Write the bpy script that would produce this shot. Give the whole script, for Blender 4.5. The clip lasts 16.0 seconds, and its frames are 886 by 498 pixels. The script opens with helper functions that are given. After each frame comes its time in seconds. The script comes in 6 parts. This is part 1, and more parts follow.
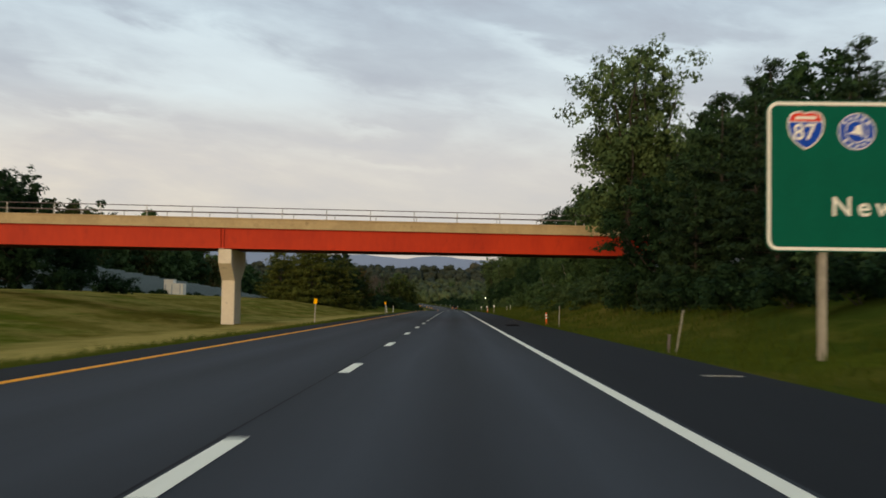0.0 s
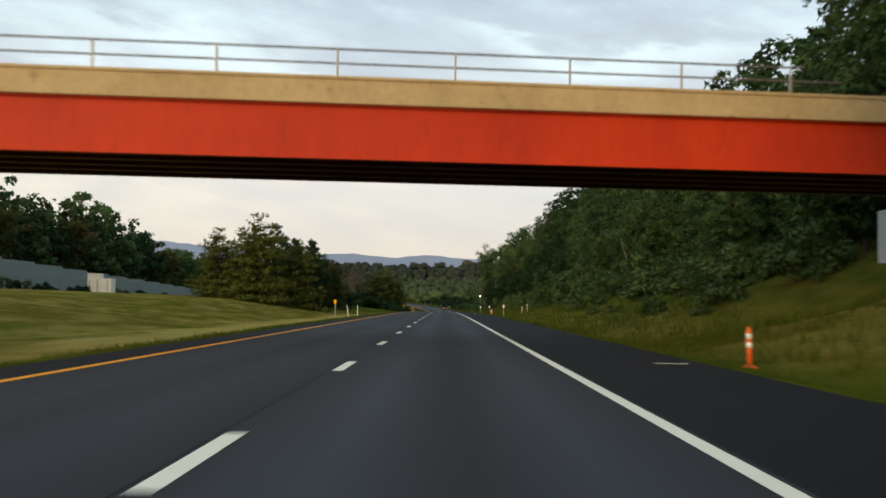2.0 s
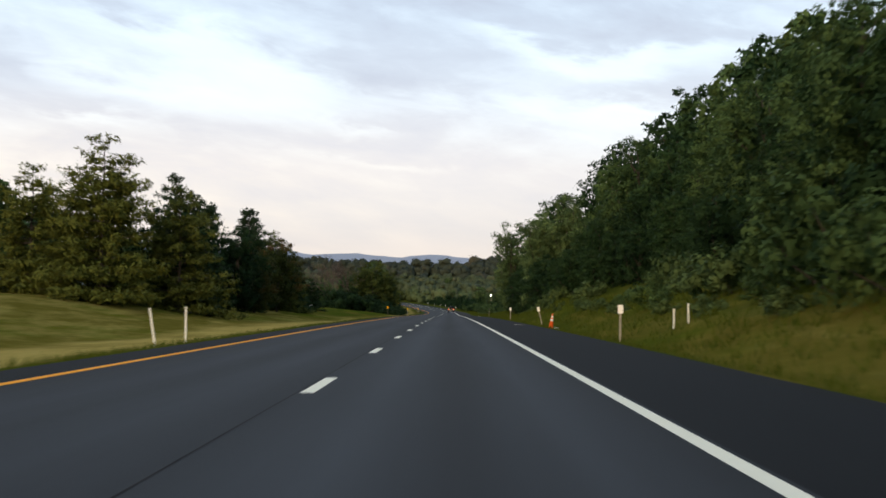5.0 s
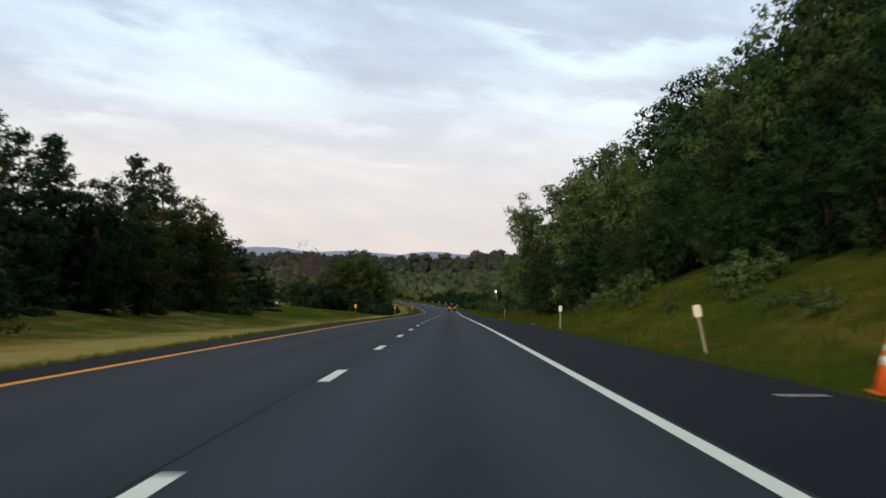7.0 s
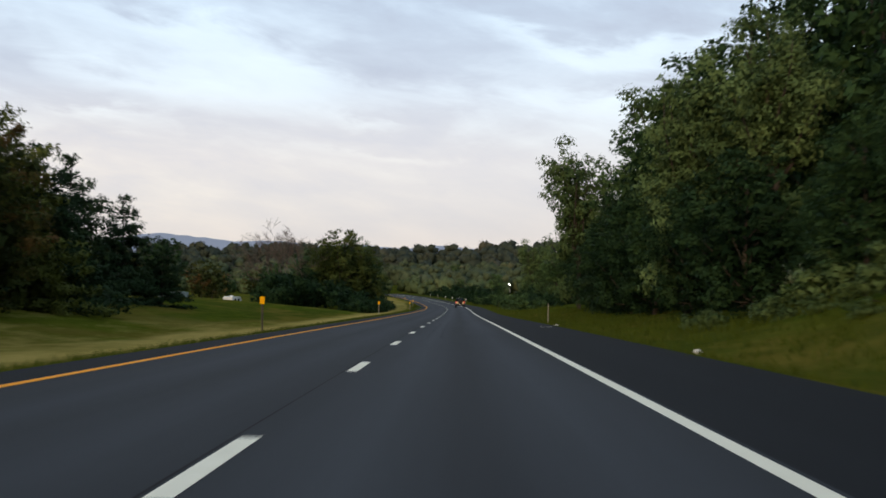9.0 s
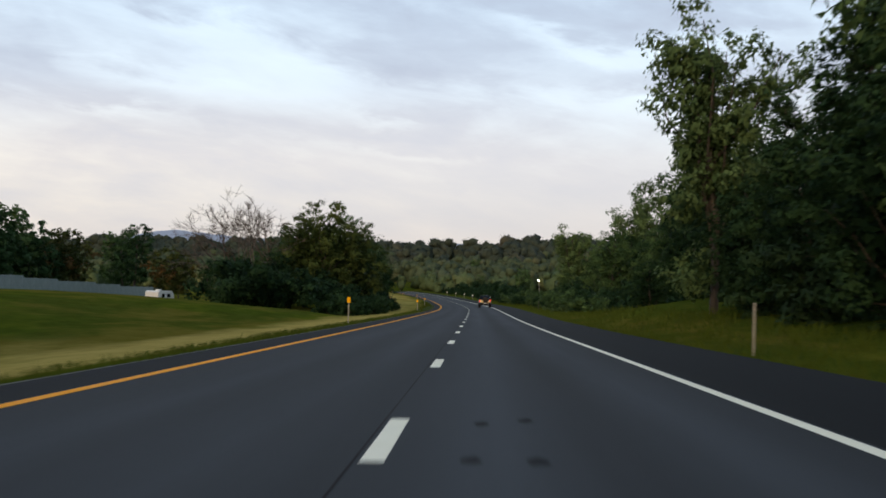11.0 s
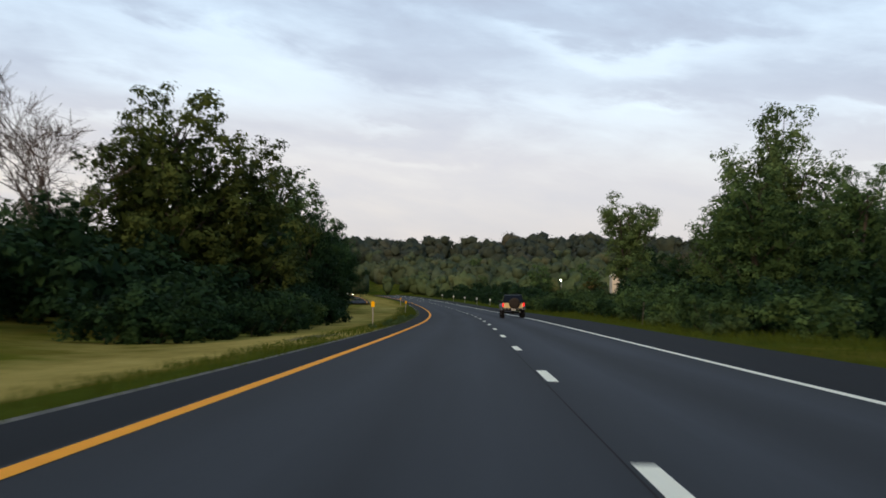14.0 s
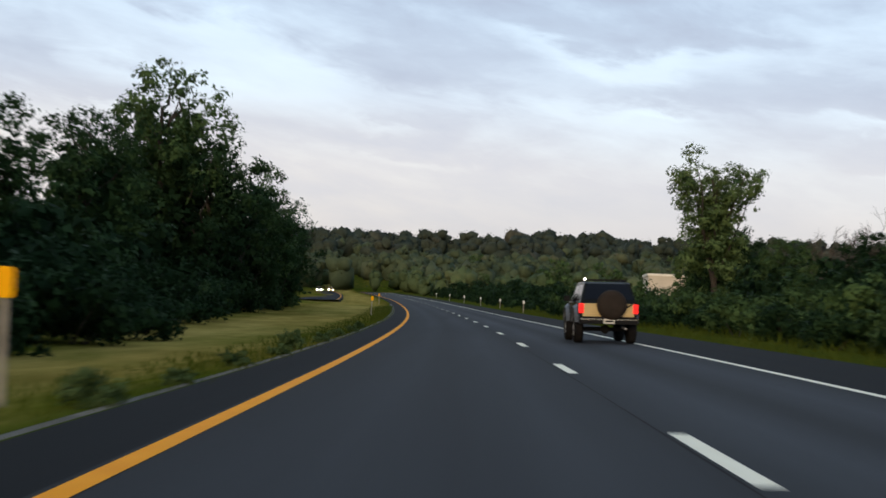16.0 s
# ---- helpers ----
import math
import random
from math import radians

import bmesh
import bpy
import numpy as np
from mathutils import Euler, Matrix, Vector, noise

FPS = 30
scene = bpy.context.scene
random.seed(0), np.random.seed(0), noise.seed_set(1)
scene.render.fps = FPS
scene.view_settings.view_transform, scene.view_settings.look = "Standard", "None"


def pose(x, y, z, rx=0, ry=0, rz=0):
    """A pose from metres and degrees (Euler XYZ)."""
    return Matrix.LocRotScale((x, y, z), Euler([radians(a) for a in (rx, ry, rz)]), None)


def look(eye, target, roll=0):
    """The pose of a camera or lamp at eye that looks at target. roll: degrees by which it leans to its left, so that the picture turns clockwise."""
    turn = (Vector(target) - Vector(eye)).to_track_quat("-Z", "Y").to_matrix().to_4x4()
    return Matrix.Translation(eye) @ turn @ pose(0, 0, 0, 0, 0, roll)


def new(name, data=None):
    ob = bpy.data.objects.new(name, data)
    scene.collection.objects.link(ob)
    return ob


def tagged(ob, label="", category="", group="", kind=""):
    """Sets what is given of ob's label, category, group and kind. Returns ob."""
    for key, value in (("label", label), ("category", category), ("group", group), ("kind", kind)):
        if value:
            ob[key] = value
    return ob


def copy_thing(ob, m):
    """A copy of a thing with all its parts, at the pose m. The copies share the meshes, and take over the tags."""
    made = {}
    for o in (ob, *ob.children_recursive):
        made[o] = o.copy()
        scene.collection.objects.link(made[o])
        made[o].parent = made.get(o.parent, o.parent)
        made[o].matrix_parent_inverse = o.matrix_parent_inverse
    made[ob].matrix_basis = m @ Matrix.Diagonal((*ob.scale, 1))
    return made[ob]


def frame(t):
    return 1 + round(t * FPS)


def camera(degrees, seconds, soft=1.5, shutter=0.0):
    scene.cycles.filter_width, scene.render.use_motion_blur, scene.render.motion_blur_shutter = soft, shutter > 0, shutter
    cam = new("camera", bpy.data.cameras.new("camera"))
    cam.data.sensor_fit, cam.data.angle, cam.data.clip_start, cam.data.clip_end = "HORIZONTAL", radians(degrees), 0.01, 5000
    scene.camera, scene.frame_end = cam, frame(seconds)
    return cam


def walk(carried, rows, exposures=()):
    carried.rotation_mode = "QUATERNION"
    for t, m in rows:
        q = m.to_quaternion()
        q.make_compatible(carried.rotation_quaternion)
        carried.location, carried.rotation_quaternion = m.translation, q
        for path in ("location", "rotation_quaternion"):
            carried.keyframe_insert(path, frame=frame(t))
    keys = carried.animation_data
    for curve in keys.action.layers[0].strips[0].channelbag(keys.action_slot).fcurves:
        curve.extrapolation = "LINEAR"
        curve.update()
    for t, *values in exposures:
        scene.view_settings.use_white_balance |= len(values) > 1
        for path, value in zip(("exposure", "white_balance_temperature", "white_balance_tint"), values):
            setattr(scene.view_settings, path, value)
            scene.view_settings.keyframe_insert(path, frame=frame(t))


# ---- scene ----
cam = camera(40.43, 16.0, soft=1.65, shutter=0.4)
PATH = [
    (0.0, 1.669, -6.354, 1.076, 0.48, 2.53, -0.8), (0.5, 1.6, 8.856, 1.034, 0.35, 2.58, -0.93),
    (1.0, 1.589, 24.11, 0.994, 0.22, 2.53, -0.93), (1.5, 1.629, 39.339, 0.957, 0.1, 2.51, -0.74),
    (2.0, 1.666, 54.243, 0.922, 0.07, 2.52, -0.71), (2.5, 1.711, 69.138, 0.888, 0.23, 2.45, -0.89),
    (3.0, 1.762, 84.243, 0.855, 0.32, 2.46, -0.59), (3.5, 1.753, 99.342, 0.823, 0.33, 2.4, -0.75),
    (4.0, 1.729, 114.426, 0.791, 0.31, 2.64, -0.51), (6.5, 1.675, 188.042, 0.591, 0.34, 2.35, -0.46),
    (7.0, 1.682, 202.829, 0.533, 0.34, 2.43, -0.25), (7.5, 1.636, 217.746, 0.466, 0.41, 2.33, -0.37),
    (8.0, 1.58, 232.637, 0.39, 0.47, 2.2, -0.29), (8.5, 1.54, 247.318, 0.306, 0.47, 2.17, -0.45),
    (9.0, 1.501, 261.849, 0.212, 0.67, 2.18, -0.26), (9.5, 1.383, 276.493, 0.109, 1.05, 2.15, -0.25),
    (10.0, 1.171, 291.354, -0.005, 1.38, 2.12, -0.42), (12.5, -0.426, 365.471, -0.664, 1.56, 2.16, -0.5),
    (13.0, -0.722, 380.209, -0.784, 1.44, 2.35, -0.39), (13.5, -0.998, 394.889, -0.893, 1.27, 2.32, -0.66),
    (14.0, -1.248, 409.246, -0.985, 1.32, 2.42, -0.7), (14.5, -1.526, 423.997, -1.073, 1.24, 2.43, -1.19),
    (15.0, -1.675, 438.899, -1.152, 1.14, 2.41, -1.44), (15.5, -1.854, 453.656, -1.222, 1.09, 2.56, -1.78),
    (16.0, -2.088, 468.046, -1.283, 1.14, 2.46, -2.53)]
walk(cam, [(t, pose(x, y, z, 90 + pitch, roll, yaw)) for t, x, y, z, yaw, pitch, roll in PATH],
     exposures=[(0.0, -0.12, 6650, 7), (0.7, -0.08, 6650, 6), (1.5, 0.2, 6650, 4), (2.5, 0.26, 6600, 5), (3.1, 0.40, 6570, 8), (3.5, 0.42, 6550, 10), (6.5, 0.22, 6350, 10), (8.0, 0.18, 6300, 10), (12.5, 0.13, 6200, 10), (16.0, 0.12, 6150, 10)])

# ---- light: dusk under broken cloud, the glow of the set sun behind the camera ----
SUN_AZ, SUN_EL = 196.0, 10.5          # compass-like: degrees from +y towards +x, and height


def node(nt, kind, **sets):
    n = nt.nodes.new(kind)
    for k, v in sets.items():
        n.inputs[k.replace("_", " ")].default_value = v
    return n


def math_node(nt, op, a, b=None, c=None, clamp=False):
    n = nt.nodes.new("ShaderNodeMath")
    n.operation, n.use_clamp = op, clamp
    for i, v in enumerate((a, b, c)):
        if v is None:
            continue
        if isinstance(v, (int, float)):
            n.inputs[i].default_value = v
        else:
            nt.links.new(v, n.inputs[i])
    return n.outputs[0]


def mix_rgb(nt, fac, a, b, blend="MIX"):
    n = nt.nodes.new("ShaderNodeMix")
    n.data_type, n.blend_type = "RGBA", blend
    for sock, v in ((n.inputs[0], fac), (n.inputs[6], a), (n.inputs[7], b)):
        if isinstance(v, (int, float)):
            sock.default_value = v
        elif isinstance(v, tuple):
            sock.default_value = (*v, 1) if len(v) == 3 else v
        else:
            nt.links.new(v, sock)
    return n.outputs[2]


def ramp(nt, fac, stops):
    n = nt.nodes.new("ShaderNodeValToRGB")
    el = n.color_ramp.elements
    while len(el) < len(stops):
        el.new(0.5)
    for e, (p, c) in zip(el, stops):
        e.position = p
        e.color = (*c, 1) if isinstance(c, tuple) else (c, c, c, 1)
    nt.links.new(fac, n.inputs[0])
    return n.outputs[0]


def noise_tex(nt, vec, scale, detail=4.0, rough=0.55, distort=0.0):
    n = node(nt, "ShaderNodeTexNoise", Scale=scale, Detail=detail, Roughness=rough, Distortion=distort)
    if vec is not None:
        nt.links.new(vec, n.inputs["Vector"])
    return n.outputs[0]


def mapped(nt, vec, scale, loc=(0, 0, 0), rot=(0, 0, 0)):
    n = nt.nodes.new("ShaderNodeMapping")
    n.inputs["Scale"].default_value, n.inputs["Location"].default_value, n.inputs["Rotation"].default_value = scale, loc, rot
    nt.links.new(vec, n.inputs[0])
    return n.outputs[0]


# thin and thick places of the cloud ahead: tangents across and up, half-lengths, fall to the right, thinness
THIN = ((-.22, .220, .085, .011, .20, .13), (-.15, .189, .066, .011, .18, .13), (-.19, .173, .080, .013, .08, .12), (-.30, .177, .061, .009, .14, .09),
        (-.30, .147, .052, .006, .14, .09), (.06, .215, .052, .009, .34, .12), (.136, .201, .061, .011, .04, .15), (.150, .161, .035, .005, 0.0, .13),
        (.20, .212, .052, .009, -.14, .11), (-.075, .142, .033, .005, .14, .09), (-.05, .112, .056, .004, .10, .07), (.335, .160, .060, .006, .02, .12),
        (.36, .118, .030, .004, .05, .10), (-.02, .195, .085, .034, .10, -.10), (.16, .176, .090, .008, 0.0, -.07))


def build_world():
    w = bpy.data.worlds.new("dusk_sky")
    w.use_nodes = True
    scene.world = w
    nt = w.node_tree
    nt.nodes.clear()
    out = nt.nodes.new("ShaderNodeOutputWorld")
    bg = nt.nodes.new("ShaderNodeBackground")
    sky = nt.nodes.new("ShaderNodeTexSky")
    sky.sky_type, sky.sun_disc = "NISHITA", False
    sky.sun_elevation, sky.sun_rotation = radians(SUN_EL), radians(SUN_AZ)
    co = nt.nodes.new("ShaderNodeTexCoord").outputs["Generated"]
    sep = nt.nodes.new("ShaderNodeSeparateXYZ")
    nt.links.new(co, sep.inputs[0])
    height = sep.outputs[2]
    # clear-air colour by height: peach at the horizon, pale blue above, dim overhead
    lift = math_node(nt, "MULTIPLY", height, 3.2, clamp=True)
    clear = ramp(nt, lift, [
        (0.0, (0.50, 0.45, 0.48)), (0.16, (0.60, 0.52, 0.53)), (0.36, (0.66, 0.59, 0.57)),
        (0.52, (0.61, 0.62, 0.66)), (0.74, (0.57, 0.66, 0.75)), (1.0, (0.42, 0.52, 0.65))])
    lean = mapped(nt, co, (1.0, 1.0, 1.0), rot=(0, radians(-8), 0))
    tilt = mapped(nt, lean, (5.5, 4.0, 21.0))
    n1 = noise_tex(nt, tilt, 1.0, 6.0, 0.6, 0.35)
    n2 = noise_tex(nt, mapped(nt, lean, (2.4, 2.0, 9.0), loc=(4, 1, 2)), 1.0, 3.0, 0.5, 0.4)
    n3 = noise_tex(nt, mapped(nt, lean, (15.0, 10.0, 48.0), loc=(1, 7, 3)), 1.0, 4.0, 0.55, 0.3)
    dens = math_node(nt, "ADD", math_node(nt, "MULTIPLY", n1, 0.34), math_node(nt, "ADD", math_node(nt, "MULTIPLY", n2, 0.40), math_node(nt, "MULTIPLY", n3, 0.22)))
    # the thin places in the cloud, drawn out along its streaks, and its thick bank
    ahead = math_node(nt, "MAXIMUM", sep.outputs[1], 0.05)
    ragged = math_node(nt, "MULTIPLY", math_node(nt, "SUBTRACT", n3, 0.5), 0.05)
    across = math_node(nt, "DIVIDE", sep.outputs[0], ahead)
    above = math_node(nt, "ADD", math_node(nt, "DIVIDE", height, ahead), ragged)
    for u, v, wide, tall, slope, amount in THIN:
        k = math_node(nt, "MULTIPLY_ADD", math_node(nt, "SUBTRACT", across, u), slope, math_node(nt, "SUBTRACT", above, v))
        k = math_node(nt, "DIVIDE", k, tall)
        q = math_node(nt, "DIVIDE", math_node(nt, "SUBTRACT", across, u), wide)
        r2 = math_node(nt, "MULTIPLY_ADD", k, k, math_node(nt, "MULTIPLY", q, q))
        dens = math_node(nt, "SUBTRACT", dens, math_node(nt, "MULTIPLY", math_node(nt, "POWER", 2.718, math_node(nt, "MULTIPLY", r2, -1.0)), amount))
    grey = ramp(nt, lift, [
        (0.0, (0.50, 0.45, 0.48)), (0.35, (0.54, 0.49, 0.53)), (0.6, (0.43, 0.44, 0.51)), (1.0, (0.32, 0.335, 0.41))])
    cover = ramp(nt, dens, [(0.36, 0.0), (0.60, 1.0)])
    side = ramp(nt, math_node(nt, "ADD", sep.outputs[0], 0.5), [(0.18, 1.0), (0.62, 0.0)])
    low = ramp(nt, height, [(0.02, 0.35), (0.10, 0.95), (0.17, 0.0)])
    clear = mix_rgb(nt, math_node(nt, "MULTIPLY", side, low), clear, (0.84, 0.71, 0.59))
    both = mix_rgb(nt, cover, clear, grey)
    bright = ramp(nt, dens, [(0.26, 1.0), (0.50, 0.0)])
    high = ramp(nt, height, [(0.07, 0.0), (0.15, 1.0)])
    both = mix_rgb(nt, math_node(nt, "MULTIPLY", math_node(nt, "MULTIPLY", bright, high), 0.60), both, (0.80, 0.885, 0.93))
    over = ramp(nt, height, [(0.30, (1.0, 1.0, 1.0)), (0.50, (0.94, 0.97, 0.89))])
    both = mix_rgb(nt, 1.0, both, over, "MULTIPLY")
    mixed = mix_rgb(nt, 0.03, both, sky.outputs[0])
    nt.links.new(mixed, bg.inputs[0])
    bg.inputs[1].default_value = 1.0
    nt.links.new(bg.outputs[0], out.inputs[0])


build_world()
sun_data = bpy.data.lights.new("sun", "SUN")
sun_data.energy, sun_data.angle, sun_data.color = 1.85, radians(24), (1.0, 0.70, 0.40)
sun = new("sun", sun_data)
sun.matrix_world = look((60 * math.sin(radians(SUN_AZ)), 60 * math.cos(radians(SUN_AZ)), 60 * math.tan(radians(SUN_EL))), (0, 0, 0))


# ---- materials ----
def material(name, build):
    m = bpy.data.materials.new(name)
    m.use_nodes = True
    nt = m.node_tree
    b = nt.nodes["Principled BSDF"]
    build(nt, b)
    return m


def obj_co(nt):
    return nt.nodes.new("ShaderNodeTexCoord").outputs["Object"]


def rand_obj(nt):
    return nt.nodes.new("ShaderNodeObjectInfo").outputs["Random"]


def rand_island(nt):
    return nt.nodes.new("ShaderNodeNewGeometry").outputs["Random Per Island"]


def set_in(nt, b, name, v):
    if isinstance(v, (int, float)):
        b.inputs[name].default_value = v
    elif isinstance(v, tuple):
        b.inputs[name].default_value = (*v, 1)
    else:
        nt.links.new(v, b.inputs[name])


def bump(nt, b, height, strength, dist):
    n = node(nt, "ShaderNodeBump", Strength=strength, Distance=dist)
    nt.links.new(height, n.inputs["Height"])
    nt.links.new(n.outputs[0], b.inputs["Normal"])


def mottled(name, a, c, scale, rough=0.8, metal=0.0, fine=0.0, spec=0.5, stretch=(1, 1, 1), bumped=0.0, worn=None):
    """Two colours mixed by a broad and a fine noise."""
    def go(nt, b):
        co = mapped(nt, obj_co(nt), stretch)
        n1 = noise_tex(nt, co, scale, 4)
        n2 = noise_tex(nt, co, scale * 9, 3)
        f = math_node(nt, "ADD", math_node(nt, "MULTIPLY", n1, 0.65), math_node(nt, "MULTIPLY", n2, 0.35))
        col = mix_rgb(nt, ramp(nt, f, [(0.36, 0.0), (0.64, 1.0)]), a, c)
        if worn:
            col = mix_rgb(nt, ramp(nt, noise_tex(nt, co, scale * 3.1, 6, 0.7), [(0.58, 0.0), (0.72, 1.0)]), col, worn)
        set_in(nt, b, "Base Color", col)
        set_in(nt, b, "Roughness", rough)
        set_in(nt, b, "Metallic", metal)
        set_in(nt, b, "Specular IOR Level", spec)
        if bumped:
            bump(nt, b, n2, 0.6, bumped)
    return material(name, go)


def asphalt_mat(name, base, blue, patch, tracks=False, spec=0.2):
    def go(nt, b):
        co = obj_co(nt)
        grain = noise_tex(nt, co, 45.0, 3)
        broad = noise_tex(nt, mapped(nt, co, (1.0, 0.035, 1.0)), 1.3, 5, 0.6)
        blot = noise_tex(nt, mapped(nt, co, (1.0, 0.12, 1.0)), 0.35, 3)
        f = math_node(nt, "ADD", math_node(nt, "MULTIPLY", grain, 0.30), math_node(nt, "ADD", math_node(nt, "MULTIPLY", broad, 0.4), math_node(nt, "MULTIPLY", blot, 0.3)))
        col = ramp(nt, f, [(0.30, tuple(base * (1 - patch) * v for v in blue)), (0.70, tuple(base * (1 + patch) * v for v in blue))])
        if tracks:
            # tyres polish two paler tracks in each lane; oil darkens the strip between them
            at = nt.nodes.new("ShaderNodeAttribute")
            at.attribute_name = "across"
            x = math_node(nt, "ADD", at.outputs["Fac"], math_node(nt, "MULTIPLY", math_node(nt, "SUBTRACT", blot, 0.5), 0.3))
            k = math_node(nt, "DIVIDE", math_node(nt, "ADD", x, 4.18), 7.98)
            lane = ramp(nt, k, [(0.02, 0.60), (0.12, 0.85), (0.20, 1.05), (0.28, 0.74), (0.39, 1.08), (0.50, 0.70), (0.545, 0.88), (0.64, 1.38), (0.725, 0.74), (0.755, 0.70), (0.855, 1.30), (0.96, 0.74)])
            col = mix_rgb(nt, 1.0, col, lane, "MULTIPLY")
        set_in(nt, b, "Base Color", col)
        set_in(nt, b, "Roughness", 0.86)
        set_in(nt, b, "Specular IOR Level", spec)
        bump(nt, b, grain, 0.5, 0.004)
    return material(name, go)


def leaf_mat(name, dark, light, autumn=None, trans=0.24):
    def go(nt, b):
        isl, ob = rand_island(nt), rand_obj(nt)
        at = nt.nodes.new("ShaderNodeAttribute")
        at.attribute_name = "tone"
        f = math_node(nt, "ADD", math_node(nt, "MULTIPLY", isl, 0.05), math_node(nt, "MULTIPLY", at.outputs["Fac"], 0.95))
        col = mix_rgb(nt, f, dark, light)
        co = obj_co(nt)
        spray = noise_tex(nt, co, 0.55, 4, 0.6)
        col = mix_rgb(nt, ramp(nt, spray, [(0.38, 0.55), (0.60, 0.0)]), col, tuple(v * 0.8 for v in dark))
        col = mix_rgb(nt, math_node(nt, "MULTIPLY", ob, 0.30), col, tuple(v * 0.65 for v in dark))
        yellow = ramp(nt, math_node(nt, "FRACT", math_node(nt, "MULTIPLY", ob, 7.3)), [(0.65, 0.0), (1.0, 0.35)])
        col = mix_rgb(nt, yellow, col, mix_rgb(nt, f, tuple(v * k for v, k in zip(dark, (1.3, 1.2, 0.95))), tuple(v * k for v, k in zip(light, (1.2, 1.12, 0.95)))))
        if autumn:
            col = mix_rgb(nt, ramp(nt, f, [(0.58, 0.0), (0.85, 0.8)]), col, autumn)
        set_in(nt, b, "Base Color", col)
        set_in(nt, b, "Roughness", 0.7)
        set_in(nt, b, "Specular IOR Level", 0.06)
        tr = nt.nodes.new("ShaderNodeBsdfTranslucent")
        nt.links.new(col, tr.inputs[0])
        mx = nt.nodes.new("ShaderNodeMixShader")
        mx.inputs[0].default_value = trans
        nt.links.new(b.outputs[0], mx.inputs[1])
        nt.links.new(tr.outputs[0], mx.inputs[2])
        nt.links.new(mx.outputs[0], nt.nodes["Material Output"].inputs[0])
    return material(name, go)


def glow_mat(name, color, strength):
    def go(nt, b):
        set_in(nt, b, "Base Color", color)
        set_in(nt, b, "Emission Color", color)
        set_in(nt, b, "Emission Strength", strength)
    return material(name, go)


def grass_ground(nt, b):
    co = obj_co(nt)
    fine = noise_tex(nt, co, 5.0, 5, 0.75)
    clump = noise_tex(nt, mapped(nt, co, (0.9, 0.45, 0.9)), 1.0, 5, 0.65)
    patch = noise_tex(nt, mapped(nt, co, (0.10, 0.05, 0.1)), 1.0, 4, 0.6)
    dry = noise_tex(nt, mapped(nt, co, (0.30, 0.09, 0.2), loc=(3, 8, 1)), 1.0, 6, 0.66)
    green = mix_rgb(nt, clump, (0.040, 0.062, 0.006), (0.150, 0.165, 0.020))
    olive = mix_rgb(nt, clump, (0.085, 0.075, 0.012), (0.200, 0.165, 0.035))
    green = mix_rgb(nt, ramp(nt, patch, [(0.40, 0.0), (0.52, 0.9)]), green, olive)
    straw = mix_rgb(nt, clump, (0.29, 0.230, 0.062), (0.56, 0.44, 0.145))
    dirt = mix_rgb(nt, fine, (0.15, 0.12, 0.085), (0.30, 0.25, 0.18))
    at = nt.nodes.new("ShaderNodeAttribute")
    at.attribute_name = "dryness"
    d = math_node(nt, "ADD", math_node(nt, "MULTIPLY", at.outputs["Fac"], 0.42), dry)
    col = mix_rgb(nt, ramp(nt, d, [(0.48, 0.0), (0.84, 0.9)]), green, straw)
    col = mix_rgb(nt, ramp(nt, math_node(nt, "SUBTRACT", d, 0.5), [(0.60, 0.0), (0.72, 1.0)]), col, dirt)
    lush = math_node(nt, "ADD", math_node(nt, "MULTIPLY", at.outputs["Fac"], -0.8), math_node(nt, "SUBTRACT", dry, 0.5))
    col = mix_rgb(nt, ramp(nt, lush, [(0.06, 0.0), (0.26, 0.85)]), col, mix_rgb(nt, clump, (0.022, 0.040, 0.005), (0.075, 0.105, 0.014)))
    col = mix_rgb(nt, 0.35, col, mix_rgb(nt, fine, (0.25, 0.25, 0.25), (1.0, 1.0, 1.0)), "MULTIPLY")
    set_in(nt, b, "Base Color", col)
    set_in(nt, b, "Roughness", 1.0)
    set_in(nt, b, "Specular IOR Level", 0.0)
    both = math_node(nt, "ADD", fine, math_node(nt, "MULTIPLY", clump, 2.0))
    bump(nt, b, both, 0.7, 0.06)


M_LANE = asphalt_mat("lane_asphalt", 0.035, (0.85, 1.0, 1.25), 0.34, True)
M_SHOULDER = asphalt_mat("shoulder_asphalt", 0.0125, (0.86, 1.0, 1.22), 0.3, False, 0.1)
M_PAINT = mottled("white_road_paint", (0.88, 0.86, 0.72), (0.95, 0.93, 0.80), 3.0, 0.7, worn=(0.70, 0.68, 0.60), spec=0.1)
M_YELLOW = mottled("yellow_road_paint", (0.86, 0.33, 0.004), (0.94, 0.39, 0.006), 3.0, 0.75, worn=(0.70, 0.27, 0.01), spec=0.2)
M_GRAVEL = mottled("pale_gravel", (0.05, 0.048, 0.043), (0.15, 0.142, 0.13), 2.2, 0.95, bumped=0.02)
M_TAR = mottled("crack_sealant", (0.013, 0.013, 0.015), (0.032, 0.032, 0.034), 0.8, 0.95, spec=0.08)
M_GRASS = material("verge_grass", grass_ground)
M_CONCRETE = mottled("bridge_concrete", (0.38, 0.28, 0.145), (0.50, 0.38, 0.205), 0.5, 0.85, worn=(0.28, 0.20, 0.10), bumped=0.01)
M_PIER = mottled("pier_concrete", (0.64, 0.56, 0.44), (0.74, 0.66, 0.52), 0.8, 0.85, worn=(0.42, 0.37, 0.29), bumped=0.01)
